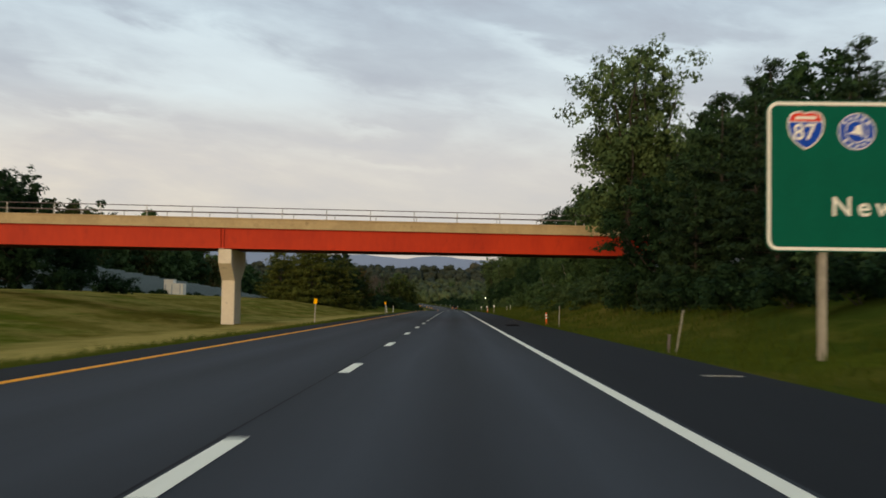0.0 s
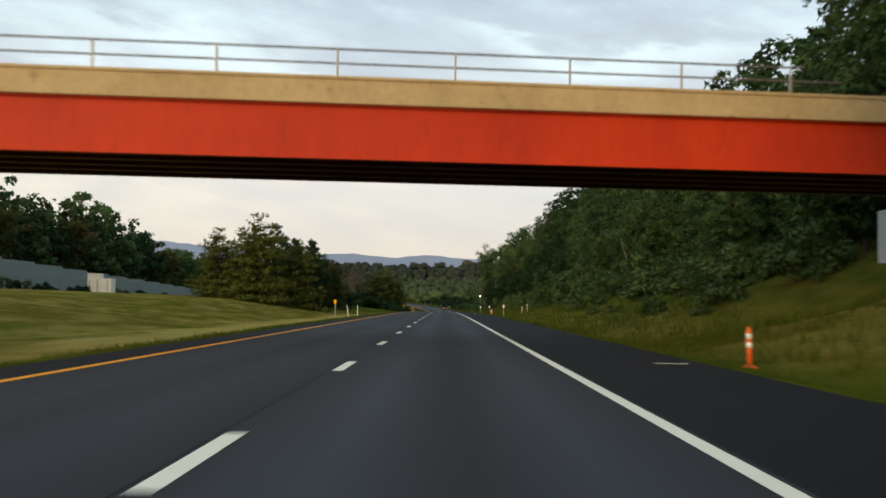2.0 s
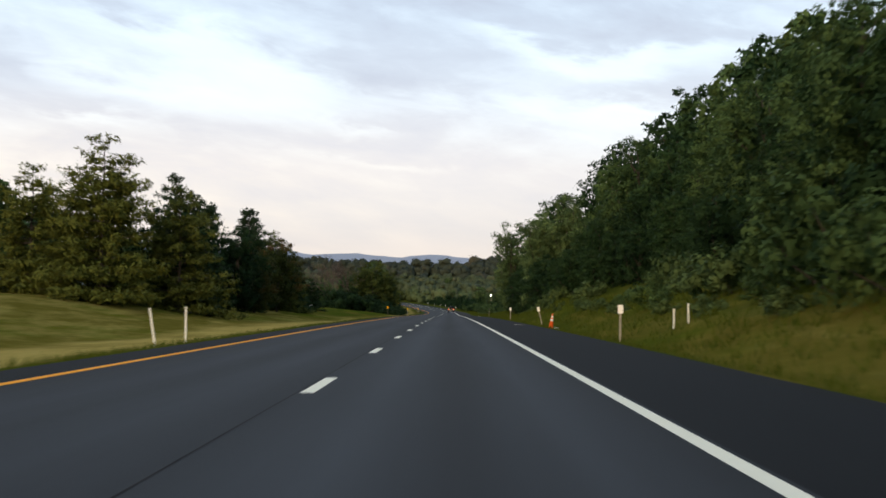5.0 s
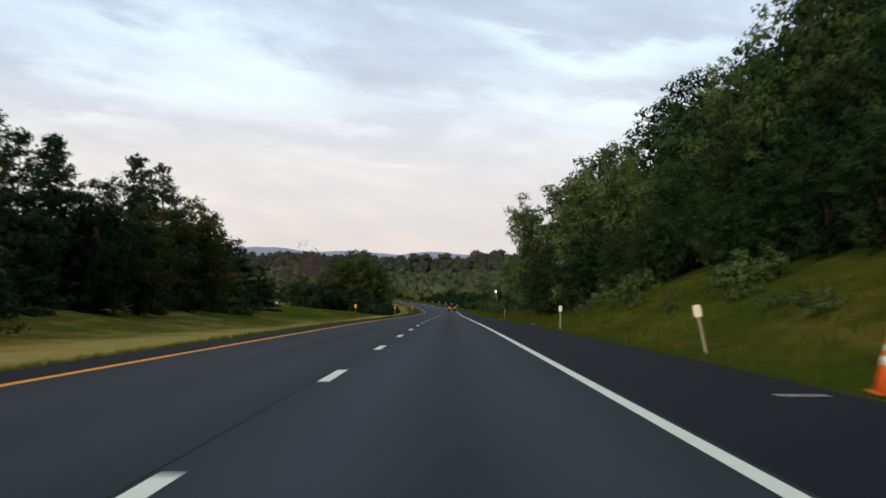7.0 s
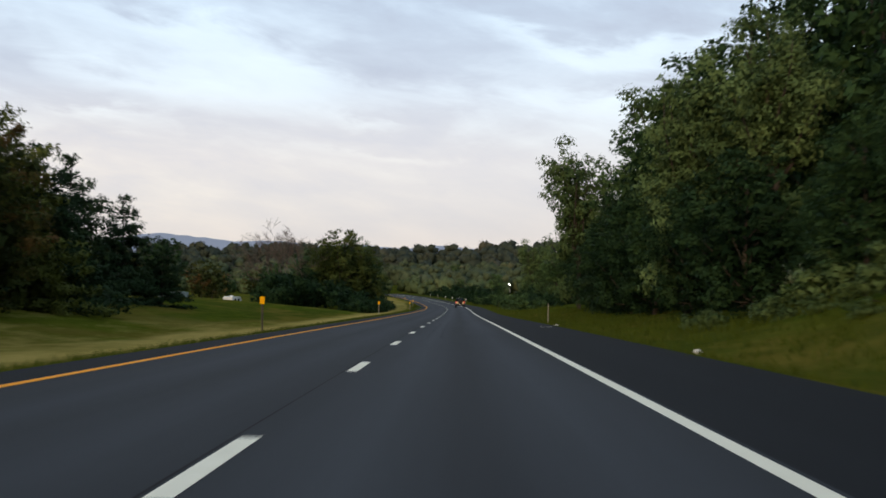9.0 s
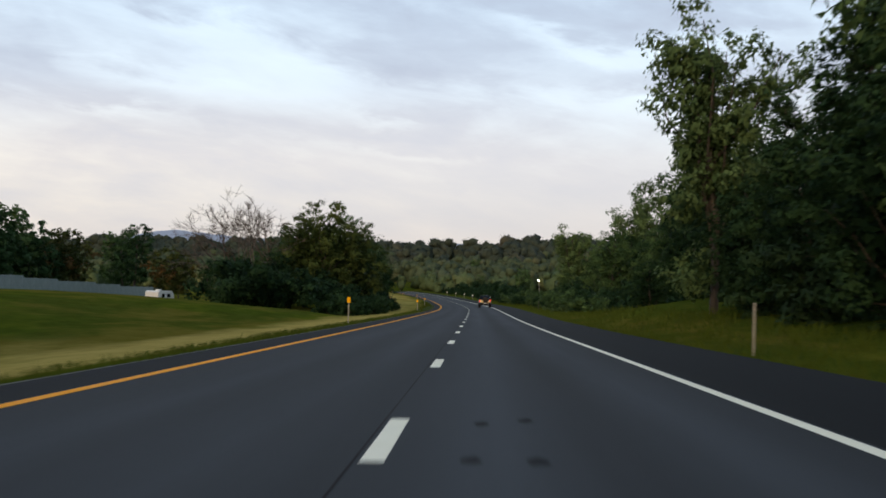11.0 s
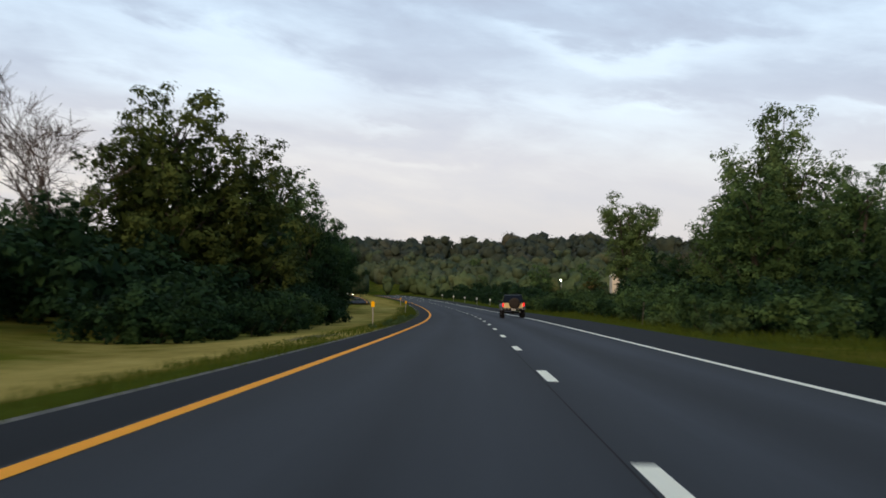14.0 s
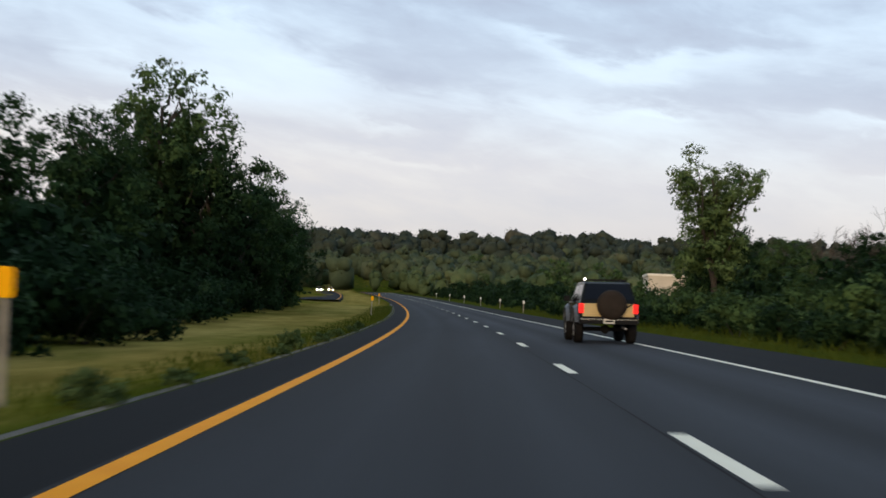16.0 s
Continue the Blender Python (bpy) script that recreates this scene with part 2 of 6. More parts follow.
M_ABUT = mottled("abutment_concrete", (0.42, 0.42, 0.42), (0.52, 0.52, 0.52), 0.6, 0.85, bumped=0.01)
M_RED = mottled("red_painted_steel", (0.42, 0.026, 0.005), (0.53, 0.038, 0.006), 0.35, 0.6, stretch=(1, 1, 0.4), worn=(0.35, 0.022, 0.005), spec=0.25)
# the same red steel, with the shade under the deck put into its colour
M_RED_SHADE = mottled("shaded_red_steel", (0.09, 0.02, 0.012), (0.14, 0.03, 0.018), 0.6, 0.7)
M_STEEL = mottled("galvanised_steel", (0.30, 0.29, 0.28), (0.42, 0.41, 0.39), 3.0, 0.5, 0.5)
M_BROWNRAIL = mottled("weathered_rail_steel", (0.10, 0.08, 0.075), (0.16, 0.13, 0.12), 3.0, 0.6, 0.3)
M_BARK = mottled("bark", (0.026, 0.021, 0.017), (0.062, 0.050, 0.040), 2.5, 0.9, stretch=(1, 1, 0.3), bumped=0.03)
M_DEADWOOD = mottled("grey_dead_wood", (0.05, 0.037, 0.03), (0.105, 0.08, 0.064), 3.0, 0.9)
M_LEAF = leaf_mat("broad_leaf", (0.036, 0.070, 0.025), (0.132, 0.212, 0.074))
M_LEAF_OLIVE = leaf_mat("olive_leaf", (0.028, 0.046, 0.013), (0.108, 0.140, 0.038))
M_LEAF_DARK = leaf_mat("dark_leaf", (0.016, 0.040, 0.016), (0.066, 0.126, 0.046))
M_LEAF_LIGHT = leaf_mat("poplar_leaf", (0.048, 0.084, 0.030), (0.172, 0.250, 0.096))
M_LEAF_DEEP = leaf_mat("deep_leaf", (0.010, 0.027, 0.012), (0.044, 0.088, 0.033))
# far leaf colours carry painted haze: paler and greyer than the near leaves
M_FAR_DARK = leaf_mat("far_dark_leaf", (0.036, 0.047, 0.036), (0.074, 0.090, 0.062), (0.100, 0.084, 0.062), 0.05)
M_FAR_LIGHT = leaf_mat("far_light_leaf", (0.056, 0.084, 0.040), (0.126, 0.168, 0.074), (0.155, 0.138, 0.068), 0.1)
M_LEAF_RUST = leaf_mat("rusty_leaf", (0.032, 0.046, 0.014), (0.094, 0.112, 0.030), (0.15, 0.072, 0.030))
M_NEEDLE = leaf_mat("pine_needle", (0.011, 0.026, 0.013), (0.048, 0.086, 0.033), trans=0.1)
M_NEEDLE_OLIVE = leaf_mat("olive_needle", (0.046, 0.062, 0.013), (0.160, 0.178, 0.038), trans=0.1)
# haze is put into this far leaf colour too
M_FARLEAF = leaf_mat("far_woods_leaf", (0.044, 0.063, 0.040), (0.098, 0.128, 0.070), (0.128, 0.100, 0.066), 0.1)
M_BLADE = leaf_mat("grass_blade", (0.068, 0.092, 0.011), (0.150, 0.180, 0.026), (0.21, 0.18, 0.05), 0.3)
M_CABINET = mottled("pale_cabinet_panel", (0.72, 0.68, 0.60), (0.82, 0.79, 0.70), 0.8, 0.7)
M_WALL = mottled("grey_green_panel", (0.165, 0.205, 0.205), (0.225, 0.27, 0.265), 0.6, 0.8)
M_SIGN = mottled("green_sign_sheeting", (0.0, 0.092, 0.056), (0.0, 0.108, 0.066), 1.0, 0.7, spec=0.1)
M_SIGNWHITE = mottled("white_sheeting", (0.80, 0.78, 0.70), (0.86, 0.84, 0.76), 2.0, 0.45)
M_SIGNBLUE = mottled("blue_sheeting", (0.006, 0.055, 0.40), (0.010, 0.068, 0.46), 2.0, 0.6, spec=0.1)
M_SIGNRED = mottled("red_sheeting", (0.66, 0.035, 0.012), (0.74, 0.05, 0.018), 2.0, 0.6, spec=0.1)
M_POST = mottled("weathered_post", (0.24, 0.22, 0.18), (0.36, 0.33, 0.27), 3.0, 0.75)
M_POST_DARK = mottled("dark_brown_post", (0.045, 0.040, 0.030), (0.075, 0.065, 0.045), 3.0, 0.8)
M_AMBER = mottled("amber_reflector", (1.0, 0.44, 0.0), (1.0, 0.52, 0.0), 6.0, 0.6, spec=0.05)
M_WHITEREF = mottled("white_reflector", (0.85, 0.85, 0.8), (0.9, 0.9, 0.86), 6.0, 0.4)
M_ORANGE = mottled("orange_plastic", (0.75, 0.12, 0.02), (0.85, 0.17, 0.03), 4.0, 0.5)


# ---- mesh helpers ----
def mesh_from(name, verts, faces, mat, smooth=False):
    me = bpy.data.meshes.new(name)
    verts = np.asarray(verts, dtype=float)
    me.from_pydata(verts.tolist(), [], [tuple(int(i) for i in f) for f in faces])
    me.materials.append(mat)
    if smooth:
        me.polygons.foreach_set("use_smooth", [True] * len(me.polygons))
    me.update()
    return me


def quads_mesh(name, quads, mat, outward=None, tone=None, core=None):
    """A mesh of separate leaves; quads is (n, corners, 3). outward: the way that each leaf's mass bulges, by which it is shaded;
    tone: a shade from 0 to 1; core: the vertices, triangles, normals and tones of the dense inner foliage."""
    quads = np.array(quads, dtype=np.float32)
    n, q = quads.shape[:2]
    if outward is not None:
        face = np.cross(quads[:, 1] - quads[:, 0], quads[:, 2] - quads[:, 0])
        turned = (face * outward).sum(1) < 0
        quads[turned] = quads[turned][:, ::-1]
    verts, index, starts = quads.reshape(-1, 3), np.arange(n * q), np.arange(0, n * q, q)
    if core is not None:
        index = np.concatenate([index, core[1].ravel() + n * q])
        starts = np.concatenate([starts, n * q + 3 * np.arange(len(core[1]))])
        verts = np.concatenate([verts, core[0]])
    me = bpy.data.meshes.new(name)
    me.vertices.add(len(verts))
    me.vertices.foreach_set("co", np.asarray(verts, dtype=np.float32).ravel())
    me.loops.add(len(index))
    me.loops.foreach_set("vertex_index", index.astype(np.int32))
    me.polygons.add(len(starts))
    me.polygons.foreach_set("loop_start", starts.astype(np.int32))
    me.materials.append(mat)
    me.update(calc_edges=True)
    if outward is not None:
        me.polygons.foreach_set("use_smooth", np.ones(len(starts), dtype=bool))
        way = np.repeat(outward, q, 0)
        shade = np.repeat(tone, q)
        if core is not None:
            way, shade = np.concatenate([way, core[2]]), np.concatenate([shade, core[3]])
        me.normals_split_custom_set_from_vertices(way.tolist())
        me.attributes.new("tone", "FLOAT", "POINT").data.foreach_set("value", shade.astype(np.float32))
    return me


def ball(sub):
    bm = bmesh.new()
    bmesh.ops.create_icosphere(bm, subdivisions=sub, radius=1.0)
    v = np.array([tuple(x.co) for x in bm.verts])
    f = np.array([[x.index for x in p.verts] for p in bm.faces])
    bm.free()
    return v, f


BALLS = {1: ball(1), 2: ball(2)}


def cores(rng, centres, axes, shade, sub, ragged=0.3):
    """Uneven lumps of foliage: axes is (n, 3, 3), the half-lengths of each lump as rows."""
    v, f = BALLS[sub]
    n, k = len(centres), len(v)
    bump = 1 + ragged * (rng.random((n, k)) - 0.5) * 2
    pts = np.einsum("kj,njd->nkd", v, axes) * bump[:, :, None] + centres[:, None]
    way = pts - centres[:, None]
    way = way / np.maximum(np.linalg.norm(way, axis=2, keepdims=True), 1e-6)
    way = way + 0.3 * rng.normal(size=way.shape)
    way = way / np.maximum(np.linalg.norm(way, axis=2, keepdims=True), 1e-6)
    tris = (f[None] + (np.arange(n) * k)[:, None, None]).reshape(-1, 3)
    return pts.reshape(-1, 3), tris, way.reshape(-1, 3), np.repeat(shade, k)


def child(name, me, parent, label="", m=None):
    ob = new(name, me)
    ob.parent = parent
    if m is not None:
        ob.matrix_basis = m
    if label:
        tagged(ob, label)
    return ob


def part(name, bm, mat, parent, label="", m=None, smooth=False):
    me = bpy.data.meshes.new(name)
    bm.to_mesh(me)
    bm.free()
    me.materials.append(mat)
    if smooth:
        me.polygons.foreach_set("use_smooth", [True] * len(me.polygons))
    return child(name, me, parent, label, m)


def thing(name, m, label, category, group="", kind=""):
    ob = new(name)
    ob.matrix_basis = m
    return tagged(ob, label, category, group, kind)


def box(bm, x0, x1, y0, y1, z0, z1, bevel=0.0, m=None):
    vs = [bm.verts.new(p) for p in ((x0, y0, z0), (x1, y0, z0), (x1, y1, z0), (x0, y1, z0), (x0, y0, z1), (x1, y0, z1), (x1, y1, z1), (x0, y1, z1))]
    fs = [bm.faces.new([vs[i] for i in f]) for f in ((3, 2, 1, 0), (4, 5, 6, 7), (0, 1, 5, 4), (1, 2, 6, 5), (2, 3, 7, 6), (3, 0, 4, 7))]
    if m is not None:
        bmesh.ops.transform(bm, matrix=m, verts=vs)
    if bevel:
        es = list({e for f in fs for e in f.edges})
        bmesh.ops.bevel(bm, geom=es, offset=bevel, segments=2, affect="EDGES", profile=0.6)
    return bm


def boxed(*a, **k):
    return box(bmesh.new(), *a, **k)


def rod(bm, a, b, r0, r1=None, sides=8):
    a, b = Vector(a), Vector(b)
    r1 = r0 if r1 is None else r1
    q = (b - a).to_track_quat("Z", "Y")
    rings = []
    for p, r in ((a, r0), (b, r1)):
        rings.append([bm.verts.new(p + q @ Vector((r * math.cos(2 * math.pi * i / sides), r * math.sin(2 * math.pi * i / sides), 0))) for i in range(sides)])
    for i in range(sides):
        j = (i + 1) % sides
        bm.faces.new((rings[0][i], rings[0][j], rings[1][j], rings[1][i]))
    bm.faces.new(rings[0][::-1])
    bm.faces.new(rings[1])
    return bm


def prism(outline, y0, y1):
    """A prism with an (x, z) outline, from y0 to y1."""
    bm = bmesh.new()
    a = [bm.verts.new((x, y0, z)) for x, z in outline]
    b = [bm.verts.new((x, y1, z)) for x, z in outline]
    n = len(outline)
    bm.faces.new(a)
    bm.faces.new(b[::-1])
    for i in range(n):
        bm.faces.new((a[i], b[i], b[(i + 1) % n], a[(i + 1) % n]))
    bmesh.ops.recalc_face_normals(bm, faces=bm.faces)
    return bm


# ---- the road's line: curvature, fall and bank along its stations ----
ST = np.arange(-160.0, 1400.0, 4.0)
CURVE = np.interp(ST, (149, 150, 190, 230, 270, 310, 350, 390, 430, 470, 510, 550, 600, 650, 760, 1000, 1100), (0, .00005, .000002, -.00001, .00002, -.000092, .000056, -.000027, .000055, .00021, .000564, .000494, .000372, .000298, .000289, .000289, 0))
FALL = np.interp(ST, (-40, 100, 200, 300, 400, 480, 560, 640, 760), (.0000156, .0000023, -.0000386, -.0000486, .0000752, .0000257, .0001064, .0000354, .0000047))
BANK = np.interp(ST, (250, 330, 370, 410, 450, 490, 560, 760), (0, -.07, -.49, -.46, .49, 1.33, 1.29, 1.12))


def from_zero(a):
    s = np.cumsum(a) * 4.0
    return s - np.interp(0, ST, s)


TURN = from_zero(CURVE)
GRADE = from_zero(FALL) - 0.002807
LX, LY, LZ = from_zero(-np.sin(TURN)), from_zero(np.cos(TURN)), from_zero(GRADE)


def on_road(s, x, up=0.0):
    t = float(np.interp(s, ST, TURN))
    bank = math.tan(radians(float(np.interp(s, ST, BANK))))
    return Vector((float(np.interp(s, ST, LX)) + x * math.cos(t), float(np.interp(s, ST, LY)) + x * math.sin(t), float(np.interp(s, ST, LZ)) + x * bank + up))


def road_turn(s):
    return math.degrees(float(np.interp(s, ST, TURN)))


# cross-section of the land: offsets from the lane line, heights over the road at three stretches
OFF = np.array([-4000, -1500, -400, -130, -95, -75, -50, -32, -24, -17, -12, -8, -5.3, -4.9, 6.4, 6.8, 8.5, 10, 13, 16, 24, 34, 60, 110, 400, 1500, 4000], float)
LAND = {
    -400: [10, 10, 6, 4.5, 4.0, 3.0, 2.2, 1.3, 0.1, -0.85, -0.75, -0.35, -.04, -.3, -.3, -.04, -.35, -.45, -.2, .6, 3.4, 6.5, 11, 13, 16, 20, 20],
    30: [10, 10, 6, 4.5, 4.0, 3.0, 2.2, 1.3, 0.1, -0.85, -0.75, -0.35, -.04, -.3, -.3, -.04, -.35, -.45, -.2, .6, 3.4, 6.5, 11, 13, 16, 20, 20],
    78: [10, 10, 6, 4.5, 4.0, 3.0, 2.2, 1.3, 0.1, -0.85, -0.75, -0.35, -.04, -.3, -.3, -.04, -.3, 0, .8, 1.7, 4.4, 7.5, 11, 13, 16, 20, 20],
    285: [10, 10, 6, 4.5, 4.0, 3.0, 2.2, 1.5, 0.4, -0.6, -0.7, -0.4, -.04, -.3, -.3, -.04, -.35, 0, 1.1, 2.3, 5.3, 8.5, 12, 13, 16, 20, 20],
    325: [10, 10, 6, 4.5, 4.0, 3.0, 2.2, 1.5, 0.4, -0.6, -0.7, -0.4, -.04, -.3, -.3, -.04, -.3, -.25, -.1, .3, 2.5, 5.5, 9, 11, 16, 20, 20],
    375: [10, 10, 6, 4.0, 3.5, 2.6, 2.0, 1.5, 0.6, -0.4, -0.6, -0.35, -.04, -.3, -.3, -.04, -.3, -.2, 0, .4, 1.5, 3.0, 5, 8, 12, 20, 20],
    428: [10, 10, 5, 2.6, 2.4, 2.2, 1.9, 1.6, 1.15, 0.35, -0.3, -0.35, -.04, -.3, -.3, -.04, -.3, -.2, .3, .9, 2.0, 3.0, 5, 6, 9, 20, 20],
    454: [10, 10, 4, 1.0, 0.7, 0.6, 0.5, 0.35, 0.05, -0.4, -0.4, -0.25, -.04, -.3, -.3, -.04, -.2, -.2, -.2, -.3, -.5, -.5, 0, 1, 3, 20, 20],
    1400: [10, 10, 4, 1.0, 0.8, 0.7, 0.5, 0.3, 0.2, 0.1, 0.0, -0.15, -.04, -.3, -.3, -.04, -.2, -.2, -.2, -.3, -.5, -.5, 0, 1, 3, 20, 20],
}
LAND_S = np.array(sorted(LAND), float)
LAND_Z = np.array([LAND[int(s)] for s in LAND_S], float)


def line_at(y):
    return np.interp(y, LY, LX), np.interp(y, LY, LZ), np.interp(y, LY, BANK)


def land(x, y):
    """The height of the land at a place."""
    lx, lz, bk = line_at(y)
    u = x - lx
    k = float(np.clip(np.searchsorted(LAND_S, y) - 1, 0, len(LAND_S) - 2))
    k = int(k)
    f = float(np.clip((y - LAND_S[k]) / (LAND_S[k + 1] - LAND_S[k]), 0, 1))
    f = f * f * (3 - 2 * f)
    prof = LAND_Z[k] * (1 - f) + LAND_Z[k + 1] * f
    z = lz + np.interp(u, OFF, prof)
    near = max(0.0, min(1.0, (16 - abs(u)) / 8))
    z += near * np.clip(u, -9, 11) * math.tan(radians(bk))
    z -= 1.35 * math.exp(-((x - 15.5) / 3.6) ** 2 - ((y - 101) / 7) ** 2)      # hollow beside the overpass, shaped to fit the camera's view of the bare soil
    rise = min(1.0, max(0.0, (y - 850) / 280))
    z += 18 * rise * rise * (3 - 2 * rise) + 16 * min(1.0, max(0.0, (y - 1200) / 900))
    if abs(u) > 7 and y < 1200:
        w = min(1.0, (abs(u) - 7) / 8)
        z += w * 0.22 * noise.noise(Vector((x * 0.09, y * 0.05, 0))) + w * 0.5 * noise.noise(Vector((x * 0.02, y * 0.014, 5)))
    return float(z)


def build_ground():
    ys = np.concatenate([np.arange(-400, -60, 20), np.arange(-60, 640, 3.0), np.arange(640, 1000, 8), np.arange(1000, 2000, 40), np.arange(2000, 4801, 200)])
    us = np.concatenate([[-4000, -2500, -1500, -900, -600, -400, -260, -180], np.arange(-130, -32, 6.0), np.arange(-32, -9, 1.5), [-8, -7, -6.2, -5.7, -5.3, -4.9, 0, 6.4, 6.8, 7.2, 7.8, 8.5, 9.2, 10], np.arange(11, 36, 1.5), np.arange(38, 110, 6.0), [110, 150, 220, 300, 400, 600, 900, 1500, 2500, 4000]])
    verts = []
    for y in ys:
        lx = float(line_at(y)[0])
        verts += [(lx + u, y, land(lx + u, y)) for u in us]
    n = len(us)
    faces = [(j * n + i, j * n + i + 1, (j + 1) * n + i + 1, (j + 1) * n + i) for j in range(len(ys) - 1) for i in range(n - 1)]
    me = mesh_from("ground", verts, faces, M_GRASS, True)
    band = np.interp(us, (-40, -20, -16, -13.5, -10, -8.3, -7.2, -5.3, 6.8, 8, 11, 16, 30), (0.2, 0.05, 0.2, 0.8, 1.0, 0.85, -0.2, -0.45, -0.2, -0.12, 0.0, -0.15, -0.38))
    curve = np.interp(us, (-40, -22, -16, -11, -7.6, -6.4, -5.3, 6.8, 8, 11, 30), (-0.2, -0.15, 0.12, 0.48, 0.35, 0.0, -0.3, -0.2, -0.15, -0.1, -0.35))
    rows = []
    for y in ys:
        k = min(1.0, max(0.0, (y - 432) / 30))
        late = min(1.0, max(0.0, (y - 330) / 40))
        narrow = np.interp(us, (-40, -14.5, -12.0, -10.6, -9.5, -8.0, -7.0, -5.3), (-0.18, -0.25, -0.10, 0.7, 0.85, 0.65, -0.3, -0.6))
        row = np.where(us < 0, band * (1 - late) + narrow * late, band) * (1 - k) + curve * k
        worn = math.exp(-((y - 462) / 10) ** 2) * np.exp(-((us + 7.3) / 2.1) ** 2)
        bare = math.exp(-((y - 95.5) / 5.0) ** 2) * np.exp(-((us - 14.7) / 1.3) ** 2)
        # greener bank from y 170; before y 78 the woods' shade put into the grass
        green = np.where(us > 7, min(1.0, max(0.0, (y - 170) / 60)) * 0.18 + min(1.0, max(0.0, (78 - y) / 20)) * 0.17, 0.0)
        rows.append(row - green + 1.8 * worn + 1.7 * bare)
    me.attributes.new("dryness", "FLOAT", "POINT").data.foreach_set("value", np.concatenate(rows).astype(np.float32))
    ob = new("ground", me)
    return tagged(ob, "mown green and dry straw-coloured verge grass", "ground", kind="structure")


build_ground()


def strip(name, x0, x1, s0, s1, step, up, mat, parent=None, label="", thick=0.0):
    ss = np.arange(s0, s1 + 0.01, step)
    xs = np.linspace(x0, x1, 5 if x1 - x0 > 2 else 2)
    verts = [on_road(s, x, up) for s in ss for x in xs]
    n = len(xs)
    faces = [(j * n + i, j * n + i + 1, (j + 1) * n + i + 1, (j + 1) * n + i) for j in range(len(ss) - 1) for i in range(n - 1)]
    if thick:
        k = len(verts)
        for side in (0, n - 1):
            base = len(verts)
            verts += [on_road(s, xs[side], up - thick) for s in ss]
            for j in range(len(ss) - 1):
                q = (j * n + side, (j + 1) * n + side, base + j + 1, base + j)
                faces.append(q if side else q[::-1])
    me = mesh_from(name, verts, faces, mat)
    across = list(xs) * len(ss) + [xs[0]] * (len(verts) - n * len(ss))
    me.attributes.new("across", "FLOAT", "POINT").data.foreach_set("value", across)
    ob = new(name, me)
    if parent is not None:
        ob.parent = parent
    if label:
        tagged(ob, label)
    return ob


road = tagged(strip("road", -4.18, 3.80, -140, 1200, 4.0, 0.0, M_LANE, thick=0.12), "worn dark grey two-lane asphalt carriageway", "road", kind="structure")
tagged(strip("shoulder", 3.80, 6.62, -140, 1200, 4.0, -0.002, M_SHOULDER, road, thick=0.12), "darker bluish asphalt hard shoulder")
tagged(strip("shoulder", -5.2, -4.18, -140, 1200, 4.0, -0.002, M_SHOULDER, road, thick=0.12), "narrow dark asphalt median shoulder")
strip("edge_line", 3.58, 3.74, -140, 1150, 4.0, 0.005, M_PAINT, road, "solid white edge line")
strip("edge_line", -4.12, -3.94, -140, 1150, 4.0, 0.005, M_YELLOW, road, "solid yellow edge line")
strip("gravel_edge", -5.5, -5.2, 300, 640, 4.0, -0.045, M_GRAVEL, road, "pale gravel along the pavement edge")
strip("seam", -0.140, -0.122, -140, 1150, 4.0, 0.003, M_TAR, road, "dark sealed joint along the lane line")
for k in range(-6, 84):
    strip("lane_dash", -0.085, 0.085, 12.192 * k, 12.192 * k + 3.048, 1.524, 0.005, M_PAINT, road)

far_road = tagged(strip("oncoming_road", -21.0, -13.0, 660, 1200, 4.0, 0.16, M_SHOULDER, thick=0.5), "far dark asphalt carriageway beyond the median", "road", kind="structure")
strip("edge_line", -13.6, -13.44, 660, 1150, 4.0, 0.166, M_YELLOW, far_road, "solid yellow edge line")

# ---- overpass ----
def bridge_pose(x):
    """Where the overpass's front face crosses the lane line."""
    return Matrix.Translation((x, 89.0, 0))


